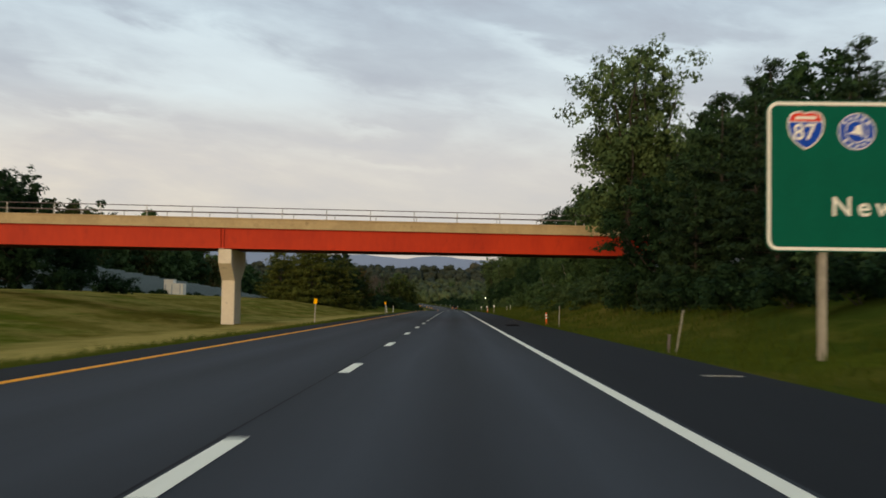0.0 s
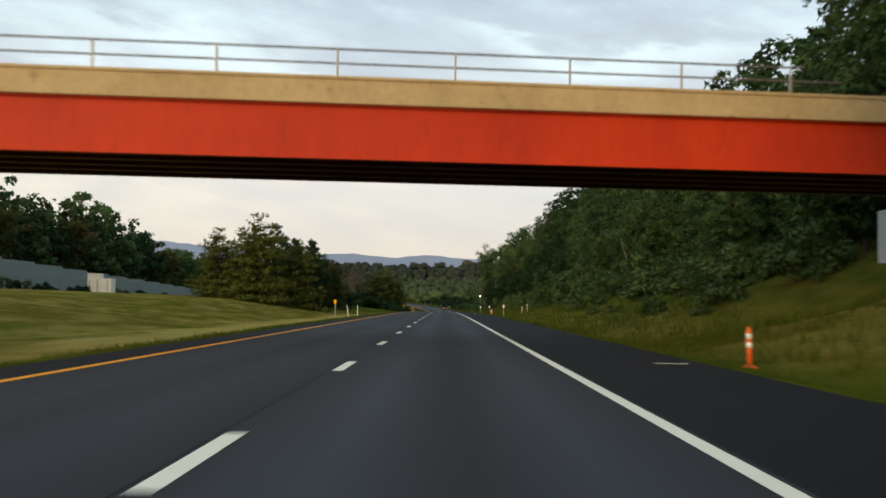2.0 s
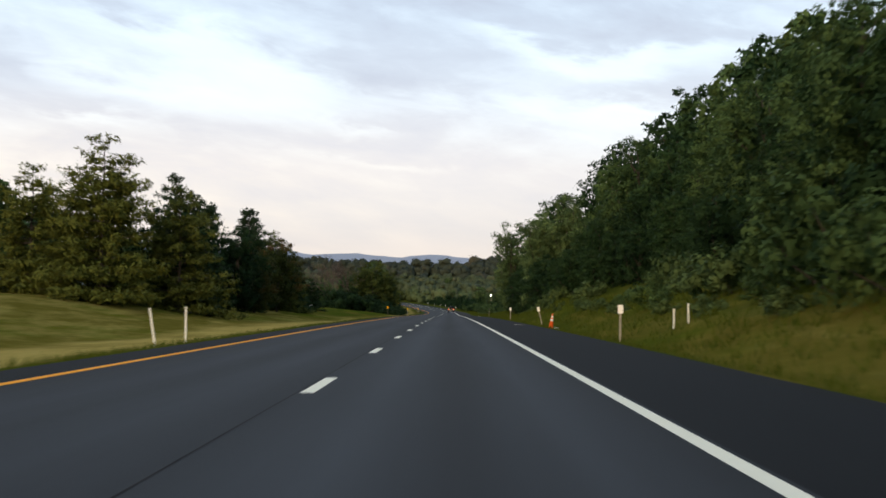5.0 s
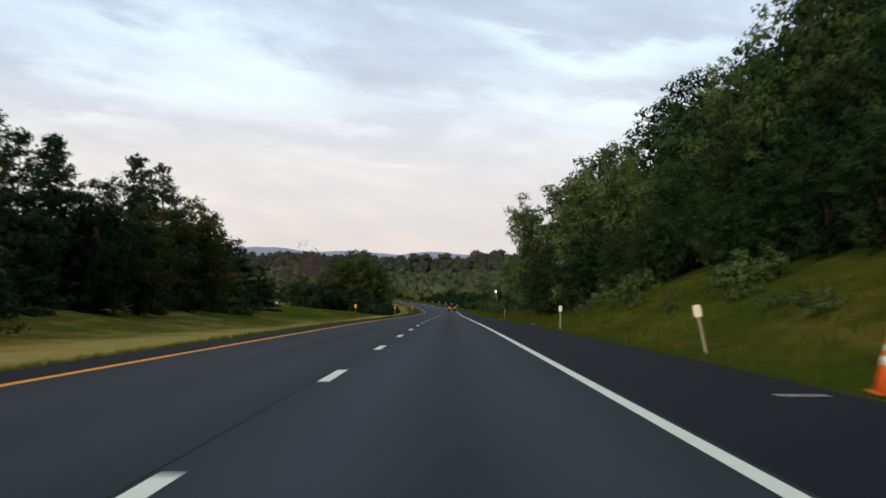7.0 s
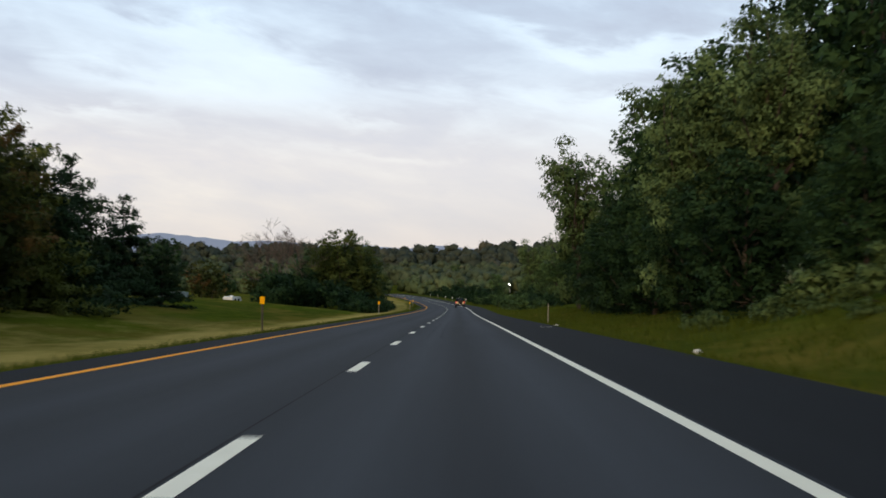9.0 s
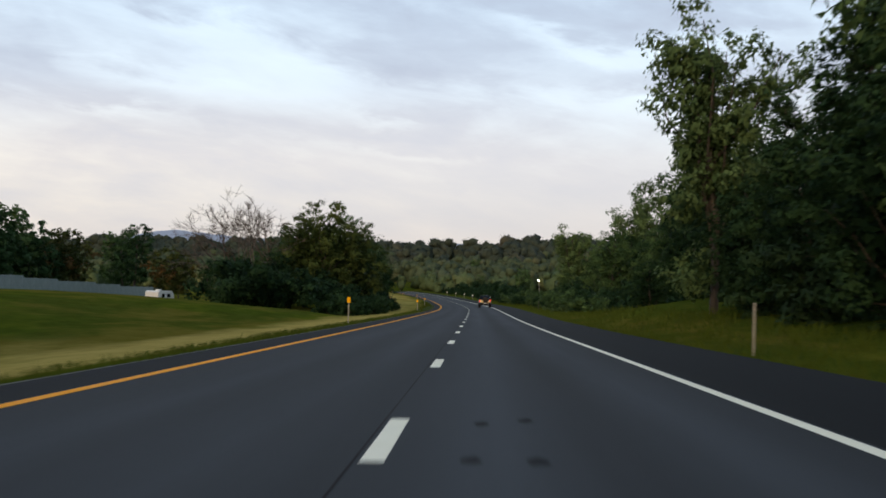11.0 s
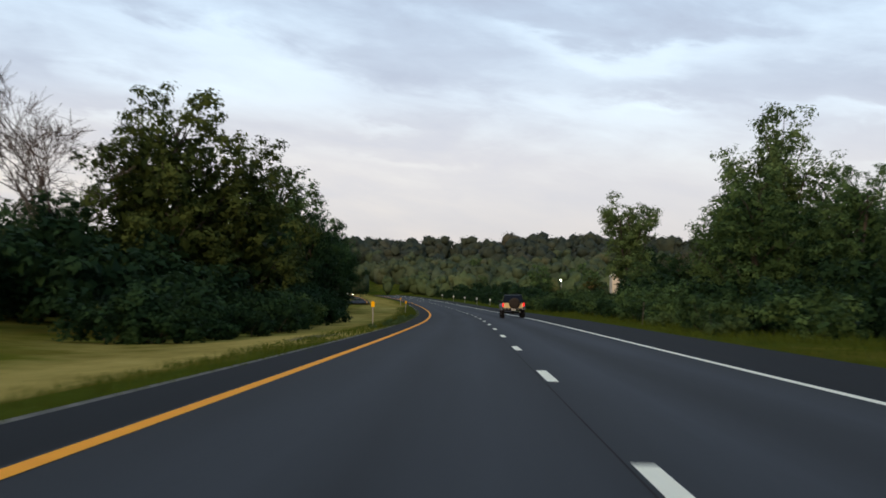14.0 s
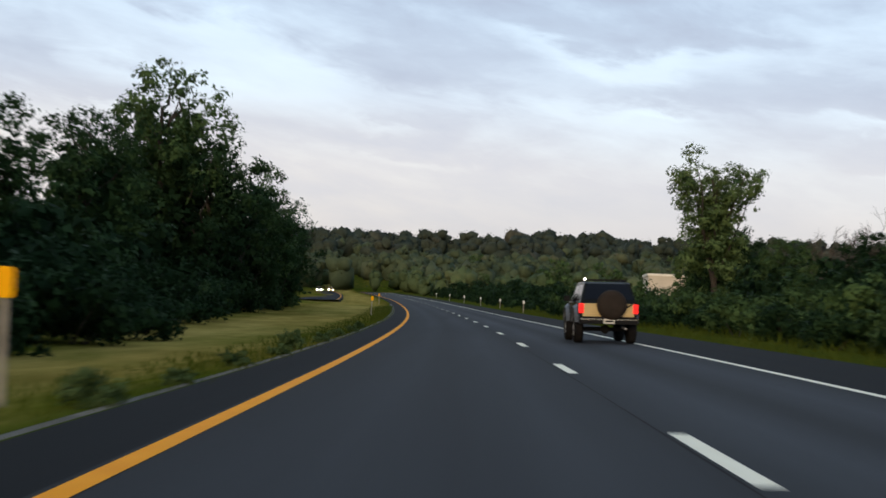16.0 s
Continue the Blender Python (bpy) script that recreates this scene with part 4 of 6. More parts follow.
def woods():
    r = random.Random(7)
    scrub = []
    # the bank in front of the overpass, and just behind it
    grove(((15.0, 73.6, OAK[3], 0.8), (13.4, 75.0, SHRUB[1], 0.8), (14.4, 72.5, SHRUB[1], 1.1), (18.2, 68.0, PINE[4], 0.85), (15.6, 63, PINE[3], 0.62), (19.5, 82, OAK[1], 0.75), (18.2, 55, PINE[4], 0.66), (18, 48, PINE[0], 0.55), (15.5, 52, SHRUB[1], 0.9), (15.0, 60, SHRUB[1], 0.9), (16.5, 46, SHRUB[1], 0.9), (17.5, 40, SHRUB[1], 1.0), (19.0, 62.5, PINE[4], 0.78), (18.6, 80.5, OAK[3], 0.6), (22.0, 71, PINE[4], 0.95), (24, 60, PINE[4], 0.85),
           (20.5, 51, PINE[1], 0.7), (27, 48, PINE[0], 0.62), (30, 66, OAK[0], 0.72), (25, 79, OAK[2], 0.66), (24, 39, PINE[0], 0.6), (31, 34, OAK[1], 0.7), (23, 66, OAK[3], 0.8),
           (15.2, 66, SHRUB[1], 1.0), (16.5, 56, SHRUB[1], 1.1), (18.5, 45, SHRUB[0], 1.0), (22, 106, OAK[2], 1.0), (27, 103, OAK[0], 1.05), (34, 101, BACK[1], 1.1), (21, 112, OAK[0], 0.85)), "woods on the bank", r)
    y = 110.0
    while y < 322:
        edge = 15.0 + 1.3 * math.sin(y * 0.06)
        # past y 215 darker-leaved kinds put the sunless woods' shade into colour
        deep = y > 215
        for x, kinds, s0, s1 in ((edge, (SHRUB[0], SHRUB[2], SHRUB[2]), 0.8, 1.4), (edge + 3.0, [OAK[1], OAK[3], OAK[1]] if deep else [SHRUB[0], SHRUB[2], OAK[0]], 0.9, 1.4), (edge + 7, [OAK[1], OAK[1], OAK[2], OAK[3]] if deep else [OAK[0], OAK[2], OAK[0], OAK[1]], 0.65, 0.9), (edge + 13, BACK, 0.85, 1.1), (edge + 21, BACK, 1.1, 1.4)):
            k = r.choice(kinds)
            if deep and x == edge and r.random() < 0.6:
                continue
            if x > edge + 12 and x < edge + 14 and r.random() < 0.6:
                continue
            s = r.uniform(s0, s1) * (0.42 if k in OAK and x < edge + 4 else 1.0) * (1.15 if y > 240 and x > edge + 12 else 1.0)
            plant(k, x + r.uniform(-1.2, 1.2), y + r.uniform(-2, 2), s, r.uniform(0.9, 1.15), group="woods on the bank", rnd=r)
        y += 7.2
    for i in range(30):
        for x in (24, 33):
            scrub.append((x + r.uniform(-2, 2), 108 + i * 7.5, r.uniform(4.5, 6.5)))
        plant(r.choice((SHRUB[0], SHRUB[2], SHRUB[2])), r.uniform(11.8, 13.8), 110 + i * 7 + r.uniform(-2, 2), r.uniform(0.3, 0.65), group="bushes in the bank's long grass", rnd=r)
    grove(((17.5, 345, OAK[1], 0.95), (35, 359, TALL, 1.32), (33.5, 372, TALL, 1.3), (38, 316, TALL, 1.22), (37, 338, TALL, 1.15), (36.5, 257, TALL, 0.84), (39, 280, TALL, 0.68), (31, 344, BACK[1], 1.45), (42, 366, BACK[1], 1.4), (30, 358, OAK[1], 1.3),
           (18, 398, OAK[3], 0.8), (18, 374, PINE[0], 1.05), (20.5, 364, OAK[0], 1.5), (17, 385, PINE[1], 0.85), (24, 380, OAK[2], 1.3), (22, 355, OAK[1], 1.7), (19, 348, OAK[3], 0.9), (17, 326, OAK[3], 0.85), (16.5, 336, OAK[3], 0.8), (16.8, 356, OAK[3], 0.95), (16.5, 366, OAK[3], 0.9), (16.2, 378, OAK[3], 0.85), (16, 388, OAK[3], 0.7), (19, 340, OAK[1], 1.0), (26, 336, BACK[0], 1.1), (28, 326, BACK[1], 1.2), (20, 372, OAK[1], 1.35), (21, 383, OAK[0], 1.0),
           (19, 410, OAK[3], 0.8), (22, 422, OAK[1], 0.9), (23, 438, OAK[0], 1.25), (20.5, 431, OAK[3], 1.0), (25, 446, OAK[1], 1.3), (26, 428, OAK[0], 1.3), (19.5, 452, OAK[3], 0.6)), "woods past the bank", r)
    grove(((26.4, 532, OAK[1], 1.15), (34, 548, OAK[2], 1.05), (27, 527, OAK[3], 1.2), (24.7, 529, OAK[0], 1.0), (20.5, 535, OAK[3], 0.6), (31, 530, OAK[3], 1.15), (35, 532, OAK[0], 1.22), (39.5, 536, OAK[2], 0.95), (18, 545, OAK[0], 0.5),
           (25, 593, OAK[3], 0.95), (28, 600, OAK[1], 0.8), (30, 588, OAK[1], 0.75), (36, 604, OAK[3], 0.8)), "trees by the curve", r)
    grove(((28.3, 502.5, OAK[2], 0.9), (35.5, 514, OAK[0], 0.9), (21.8, 507, OAK[0], 1.0), (39, 525, OAK[1], 0.95)), "trees by the curve", r)
    grove(((-48.5, 130, OAK[3], 1.3), (-52, 138, OAK[3], 1.3), (-47, 145, OAK[3], 0.85), (-54, 128, OAK[1], 1.25), (-48, 154, OAK[1], 0.8), (-57, 148, OAK[2], 1.0), (-42.5, 150, SHRUB[1], 1.3), (-45, 134, SHRUB[1], 1.2)), "trees beyond the overpass", r)
    plant(DEAD, 30, 570, 0.85, group="trees by the curve", rnd=r)
    for x, y, k, size, tall in ((13.9, 77.2, 2, 1.05, 1.16), (16.2, 338.5, 1, 0.98, 1.17), (20.5, 334, 0, 1.0, 1.12), (14.6, 392.5, 1, 1.02, 1.25), (30, 534, 0, 1.15, 1.22), (22.4, 589, 1, 1.15, 1.06)):
        plant(POPLAR[k], x, y, size, tall, group="cottonwoods along the road", rnd=r)
    y = 466.0
    while y < 800:
        lx = float(line_at(y)[0])
        for x, s0, s1 in ((11.8, 0.55, 0.9), (15, 0.8, 1.3)):
            if y < 600:
                plant(r.choice((SHRUB[1], SHRUB[0]) if x > 12 else (SHRUB[1], SHRUB[1], SHRUB[0], SHRUB[2])), lx + x + r.uniform(-1, 1), y + r.uniform(-1.5, 1.5), r.uniform(s0, s1), group="thicket by the curve", rnd=r)
            else:
                scrub.append((lx + x + r.uniform(-1, 1), y, 3.0 * r.uniform(s0, s1)))
        for x, s0, s1 in ((20, 1.0, 1.6), (28, 1.3, 1.9)):
            gap = abs(lx + x - (-2.0 + 0.172 * (y - 468))) < 5          # scrub lowered along the camera's last sight line to the building
            gap = gap or abs(lx + x - (-2.0 + 0.097 * (y - 468))) < 5   # and along its sight line to the yard lamp
            scrub.append((lx + x + r.uniform(-1, 1), y + r.uniform(-1.5, 1.5), 3.2 * r.uniform(s0, s1) * (0.4 if gap and y > 530 else 1.0)))
        y += 5.0 if y < 600 else 9
    # median mound and the far side on the left
    grove(((-28, 246, PINE[2], 1.12), (-22.8, 253, PINE[2], 0.9), (-35, 249, PINE[2], 0.9), (-31.5, 254, PINE[2], 0.95), (-25.5, 259, OAK[3], 0.95), (-38, 262, PINE[1], 0.8), (-31, 262, PINE[1], 0.95), (-25, 268, PINE[0], 0.85), (-30.5, 284, PINE[0], 1.05), (-25.5, 278, PINE[1], 0.85), (-28, 292, PINE[1], 0.95), (-24.5, 291, OAK[3], 0.95), (-26.5, 311, PINE[1], 1.05), (-29, 330, PINE[0], 1.05),
           (-31, 300, PINE[0], 0.95), (-26.5, 297, OAK[0], 0.72), (-24, 302, RUST, 0.8), (-28, 318, PINE[1], 0.9), (-24.5, 326, RUST, 0.95), (-27, 336, PINE[2], 0.98), (-26, 341, PINE[3], 0.95), (-31.5, 347, PINE[3], 1.12), (-29, 356, PINE[3], 1.0), (-26.6, 362.5, PINE[3], 0.78), (-23.6, 364, PINE[3], 0.5), (-33, 366, PINE[3], 0.7)), "trees on the median mound", r)
    grove(((-20.3, 485, OLIVE, 1.18), (-16.3, 488, OLIVE, 1.0), (-15.6, 492.5, OAK[3], 0.68), (-23.4, 489, OLIVE, 1.02), (-27.2, 484, OAK[0], 0.62), (-31.5, 480, OAK[3], 0.6), (-26, 480, OAK[3], 0.7), (-19.5, 497, OAK[2], 0.75), (-20.5, 513, OAK[1], 0.72), (-22, 530, OAK[1], 0.88), (-24, 553, OAK[2], 1.18), (-24.5, 556, OAK[1], 1.22), (-27, 549, OAK[1], 1.0), (-20.5, 551, OAK[3], 1.14), (-20, 562, OAK[3], 0.95),
           (-21, 575, OAK[2], 0.9), (-21, 588, OAK[1], 0.95), (-24, 600, OAK[3], 0.95), (-30, 520, BACK[0], 1.0), (-32, 560, BACK[2], 1.0), (-34, 590, BACK[0], 0.9), (-44, 560, BACK[0], 0.8), (-62, 574, FAR[2], 0.85), (-66.5, 582, FAR[2], 0.95), (-90, 640, BACK[1], 1.3), (-98, 655, BACK[0], 1.4)), "thicket on the left of the curve", r)
    grove([(-24.5 - 3.4 * i, 473 + 1.5 * i + r.uniform(-1, 1), SHRUB[1], r.uniform(1.1, 1.5)) for i in range(3)], "thicket on the left of the curve", r)
    plant(DEAD, -29.8, 485, 1.6, 0.83, group="thicket on the left of the curve", rnd=r)
    y = 458.0
    while y < 612:
        lx = float(line_at(y)[0])
        front = float(np.interp(y, (458, 478, 505, 535, 575), (-13.2, -12.0, -12.6, -15.5, -18.5)))
        for x in (front - 7, front - 14):
            scrub.append((lx + x + r.uniform(-1, 1), y + r.uniform(-1, 1), 3.4 * r.uniform(1.2, 1.9)))
        for x, k, s0, s1 in ((front, (SHRUB[1], SHRUB[1], SHRUB[0]), 0.6, 1.0), (front - 2.8, SHRUB[1:2], 1.0, 1.5)):
            plant(r.choice(k), lx + x + r.uniform(-1, 1), y + r.uniform(-1, 1), r.uniform(s0, s1), group="thicket on the left of the curve", rnd=r)
        y += 5.2
    for i in range(26):
        plant(r.choice((SHRUB[1], SHRUB[0], SHRUB[1])), -77 + r.uniform(-2.5, 2.5), 210 + i * 7 + r.uniform(-2, 2), r.uniform(0.5, 1.0), group="bushes at the barrier's foot", rnd=r)
    for i in range(36):
        for back in (0, 12):
            plant(r.choice(FAR), -94 - back - r.uniform(0, 8), 170 + i * 12.5 + r.uniform(-4, 4), r.uniform(1.5, 2.0) if i < 26 else r.uniform(1.3, 1.7), group="tall trees behind the barrier", rnd=r)
    for i in range(26):
        y = 640 + i * 12
        lx = float(line_at(y)[0])
        plant(r.choice(FAR), lx - r.uniform(22, 70), y, r.uniform(0.5, 0.9), group="far trees beside the road", rnd=r)
        plant(r.choice(FAR), lx + r.uniform(30, 80), y, r.uniform(0.55, 0.95), group="far trees beside the road", rnd=r)
    # the thickets' dense middle, where no bush stands out
    rng = np.random.default_rng(77)
    clumps = []
    for x, y, h in scrub:
        g = land(x, y)
        for _ in range(6):
            rr = h * rng.uniform(0.24, 0.36)
            clumps.append((x + rng.normal() * h * 0.35, y + rng.normal() * h * 0.35, g + max(rr * 0.6, h * rng.uniform(0.2, 0.85)), rr, 0.9))
    ob = new("thicket", crown_mesh(clump_leaves(rng, clumps, len(clumps) * 80, 0.36, core_r=0.6, sprays=4), M_LEAF_DEEP, "thicket"))
    tagged(ob, "dense dark green thicket of mixed scrub", "scrub", kind="stuff")


woods()


def far_woods():
    """The wooded ridge across the valley, and its nearer foot: rounded crowns, each a few uneven lumps with a leafy fringe."""
    rng = np.random.default_rng(5)
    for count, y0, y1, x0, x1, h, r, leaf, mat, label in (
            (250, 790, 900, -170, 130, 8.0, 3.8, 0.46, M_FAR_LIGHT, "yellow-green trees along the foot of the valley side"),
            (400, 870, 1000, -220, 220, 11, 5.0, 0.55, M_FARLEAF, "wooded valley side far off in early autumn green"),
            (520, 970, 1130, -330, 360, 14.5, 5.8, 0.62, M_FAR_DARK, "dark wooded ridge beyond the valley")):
        lobes, shade = [], []
        for x, y in zip(rng.uniform(x0, x1, count), rng.uniform(y0, y1, count)):
            if -28 < x - float(line_at(y)[0]) < 12 and y < 875:
                continue
            g, hh, rr, own = land(x, y), h * rng.uniform(0.7, 1.25), r * rng.uniform(0.7, 1.15), rng.random()
            lobes.append((x, y, g + hh * 0.4, rr * 1.1, 1.2))
            for k in range(4):
                a = k * 1.57 + rng.random()
                lobes.append((x + rr * 0.5 * math.cos(a), y + rr * 0.5 * math.sin(a), g + hh * rng.uniform(0.55, 0.8), rr * rng.uniform(0.45, 0.7), 0.95))
            shade += [0.12 + own * 0.5 + 0.1 * rng.random() for _ in range(5)]
        c, shade = np.array(lobes), np.array(shade)
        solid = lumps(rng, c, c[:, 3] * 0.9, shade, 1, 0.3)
        pick = rng.integers(0, len(c), len(c) * 30)
        d = unit(rng.normal(size=(len(pick), 3)) + np.array([0, -0.3, 0.3]))
        step = d * (c[pick, 3] * (0.80 + 0.32 * rng.random(len(pick))))[:, None]
        step[:, 2] *= c[pick, 4]
        leaves = leaf_tris(rng, c[pick, :3] + step, unit(d + 0.6 * rng.normal(size=d.shape)), leaf * (0.7 + 0.8 * rng.random(len(pick))), 1.3)
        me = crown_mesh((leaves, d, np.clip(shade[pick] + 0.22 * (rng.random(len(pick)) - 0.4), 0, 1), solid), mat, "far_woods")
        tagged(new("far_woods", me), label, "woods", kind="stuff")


far_woods()


def far_hills():
    # evening haze painted in: an even blue glow on the backdrop sheet
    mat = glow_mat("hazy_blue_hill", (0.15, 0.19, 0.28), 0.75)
    verts, n = [], 110
    for i in range(n):
        k = -0.42 + i * 0.0072
        up = np.interp(k, (-.42, -.30, -.26, -.235, -.20, -.175, -.14, -.11, -.08, -.045, -.015, .02, .05, .10, .36), (.030, .036, .0445, .048, .0445, .0410, .0420, .0375, .0393, .0360, .0385, .0355, .034, .032, .027))
        z = 4400 * up + 5 * noise.noise(Vector((k * 90, 8, 0))) + 2.5 * noise.noise(Vector((k * 400, 1, 0)))
        verts += [(4400 * k, 4550, -20), (4400 * k, 4400, z)]
    faces = [(2 * i, 2 * i + 2, 2 * i + 3, 2 * i + 1) for i in range(n - 1)]
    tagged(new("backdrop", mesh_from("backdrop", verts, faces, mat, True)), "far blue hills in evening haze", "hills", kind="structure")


far_hills()


def weeds():
    r = random.Random(21)
    for s0, off in ((472.5, -6.2), (477, -5.75), (480.5, -5.7), (484, -5.6), (489, -5.7), (493.5, -5.6), (497, -5.8), (502, -5.6), (508, -5.7), (514, -5.6), (520, -5.75)):
        q = on_road(s0, off)
        plant(SHRUB[2], q.x, q.y, r.uniform(0.13, 0.22), r.uniform(0.9, 1.4), group="weeds at the pavement's edge", rnd=r, sink=0.04)


weeds()


# ---- noise barrier ----
def barrier():
    wall = thing("noise_barrier", Matrix.Identity(4), "grey-green noise barrier of stepped panels behind the mound", "barrier", kind="structure")
    for i in range(88):
        y = 110 + i * 6.0
        x = -82
        top = np.interp(y, (110, 280, 400, 520, 600, 640), (8.6, 8.2, 5.6, 2.6, 1.0, 0.8))
        foot = land(x, y) - 0.5
        bm = boxed(-0.1, 0.1, -2.85, 2.85, foot, round(top * 2.5) / 2.5, 0.02)
        for k in range(1, 6):
            box(bm, 0.1, 0.14, -2.85 + k * 0.95 - 0.06, -2.85 + k * 0.95 + 0.06, foot, round(top * 2.5) / 2.5 - 0.05)
        part("panel", bm, M_WALL, wall, m=Matrix.Translation((x, y, 0)))
        part("barrier_post", boxed(-0.16, 0.16, -0.14, 0.14, foot, round(top * 2.5) / 2.5 + 0.1), M_WALL, wall, m=Matrix.Translation((x, y - 3.0, 0)))


barrier()


# ---- roadside furniture ----
def text_mesh(name, body, size, mat, parent, m, spacing=1.0):
    cu = bpy.data.curves.new(name, "FONT")
    cu.body, cu.size, cu.extrude, cu.space_character = body, size, 0.004, spacing
    cu.offset = 0.012 * size
    tmp = new(name, cu)
    bpy.context.view_layer.update()
    me = bpy.data.meshes.new_from_object(tmp.evaluated_get(bpy.context.evaluated_depsgraph_get()))
    bpy.data.objects.remove(tmp)
    me.materials.clear()
    me.materials.append(mat)
    return child(name, me, parent, m=m)


def rounded(x0, x1, z0, z1, r, n=6):
    out = []
    for cx, cz, a0 in ((x1 - r, z0 + r, -90), (x1 - r, z1 - r, 0), (x0 + r, z1 - r, 90), (x0 + r, z0 + r, 180)):
        for i in range(n + 1):
            a = radians(a0 + 90 * i / n)
            out.append((cx + r * math.cos(a), cz + r * math.sin(a)))
    return out


def ring(outer, inner, y0, y1):
    """A flat frame between two outlines of the same length."""
    bm = bmesh.new()
    n = len(outer)
    o, i, ob, ib = ([bm.verts.new((x, y, z)) for x, z in pts] for pts, y in ((outer, y0), (inner, y0), (outer, y1), (inner, y1)))
    for k in range(n):
        j = (k + 1) % n
        bm.faces.new((o[k], o[j], i[j], i[k]))
        bm.faces.new((o[k], ob[k], ob[j], o[j]))
        bm.faces.new((i[k], i[j], ib[j], ib[k]))
    bmesh.ops.recalc_face_normals(bm, faces=bm.faces)
    return bm


def circle(cx, cz, r, n=28):
    return [(cx + r * math.cos(6.28318 * k / n), cz + r * math.sin(6.28318 * k / n)) for k in range(n)]


def shield(cx, top, w, h):
    """The outline of a route shield."""
    half = [(0.0, -0.02), (0.16, 0.03), (0.33, 0.0), (0.42, -0.04), (0.5, -0.22), (0.5, -0.42), (0.44, -0.62), (0.3, -0.82), (0.12, -0.95), (0.0, -1.0)]
    pts = [(cx + a * w, top + b * h) for a, b in half] + [(cx - a * w, top + b * h) for a, b in half[-2:0:-1]]
    return pts[::-1]


def guide_sign():
    w, h = 7.1, 4.1
    y = 26.25
    sg = thing("guide_sign", pose(10.12, y, 0, 0, 0, -1.5), "large green highway guide sign with white border on two steel posts", "road sign")
    z0 = 2.58
    z1 = z0 + h
    part("panel", prism(rounded(0, w, z0, z1, 0.3), 0.0, 0.03), M_SIGN, sg)
    part("border", ring(rounded(0.03, w - 0.03, z0 + 0.03, z1 - 0.03, 0.28), rounded(0.12, w - 0.12, z0 + 0.12, z1 - 0.12, 0.2), -0.006, 0.0), M_SIGNWHITE, sg, "white reflective border")
    cx, top = 1.06, z1 - 0.31
    plate = part("route_shield", prism(shield(cx, top, 0.98, 1.02), -0.008, 0.0), M_SIGNWHITE, sg, "white-edged interstate route shield")
    part("shield_field", prism(shield(cx, top - 0.035, 0.90, 0.94), -0.012, -0.008), M_SIGNBLUE, plate)
    part("shield_crown", prism([(cx - 0.435, top - 0.25), (cx + 0.435, top - 0.25), (cx + 0.375, top - 0.075), (cx + 0.29, top - 0.04), (cx + 0.14, top - 0.015), (cx, top - 0.055), (cx - 0.14, top - 0.015), (cx - 0.29, top - 0.04), (cx - 0.375, top - 0.075)], -0.016, -0.012), M_SIGNRED, plate)
    part("lettering_bar", boxed(cx - 0.28, cx + 0.28, -0.019, -0.016, top - 0.195, top - 0.115), M_SIGNWHITE, plate)
    part("shield_line", boxed(cx - 0.44, cx + 0.44, -0.017, -0.012, top - 0.275, top - 0.252), M_SIGNWHITE, plate)
    text_mesh("route_number", "87", 0.62, M_SIGNWHITE, plate, pose(cx - 0.345, -0.016, top - 0.75, 90))
    ex, ez = 2.43, z1 - 0.83
    emblem = part("emblem", prism(circle(ex, ez, 0.51), -0.008, 0.0), M_SIGNBLUE, sg, "round blue and white emblem")
    part("emblem_ring", ring(circle(ex, ez, 0.5), circle(ex, ez, 0.47), -0.012, -0.008), M_SIGNWHITE, emblem)
    part("emblem_ring", ring(circle(ex, ez, 0.31), circle(ex, ez, 0.285), -0.012, -0.008), M_SIGNWHITE, emblem)
    part("emblem_shape", prism([(ex - 0.24, ez - 0.05), (ex + 0.1, ez - 0.09), (ex + 0.2, ez - 0.2), (ex + 0.12, ez + 0.2), (ex - 0.02, ez + 0.16), (ex - 0.08, ez + 0.02)], -0.012, -0.008), M_SIGNWHITE, emblem)
    for k in range(14):
        a = radians(12 + k * 26)
        if k in (0, 13, 6, 7):
            continue
        part("lettering_bar", boxed(-0.035, 0.035, -0.012, -0.008, -0.045, 0.045), M_SIGNWHITE, emblem, m=pose(ex + 0.39 * math.cos(a), 0, ez + 0.39 * math.sin(a), 0, 90 - math.degrees(a), 0))
    text_mesh("lettering", "New", 0.74, M_SIGNWHITE, sg, pose(1.74, -0.004, z1 - 3.12, 90), 1.36)
    for x in (1.55, w - 1.55):
        foot = land(10.12 + x, y) - 0.8
        bm = boxed(x - 0.09, x + 0.09, 0.06, 0.075, foot, z1 - 0.2)
        box(bm, x - 0.09, x + 0.09, 0.325, 0.34, foot, z1 - 0.2)
        box(bm, x - 0.008, x + 0.008, 0.075, 0.325, foot, z1 - 0.2)
        part("post", bm, M_POST, sg, "weathered steel beam post")
    for z in (z0 + 0.4, z0 + 1.5, z0 + 2.6, z0 + 3.7):
        part("stringer", boxed(0.15, w - 0.15, 0.032, 0.058, z, z + 0.07), M_STEEL, sg)


guide_sign()


def delineator(mat, label, post_h=0.95, panel=(0.21, 0.34), post=None):
    d = thing("delineator", Matrix.Translation((0, -310, -60)), label, "road marker")
    w, h = panel
    bm = boxed(-0.038, 0.038, -0.015, 0.015, -0.9, post_h + h * 0.6, 0.006)
    box(bm, -0.038, -0.026, 0.015, 0.045, -0.9, post_h + h * 0.6)
    box(bm, 0.026, 0.038, 0.015, 0.045, -0.9, post_h + h * 0.6)
    part("post", bm, post or M_POST, d, "flanged post")
    part("reflector", prism(rounded(-w / 2, w / 2, post_h, post_h + h, 0.045, 3), -0.035, -0.017), mat, d, "rounded reflector panel")
    return d


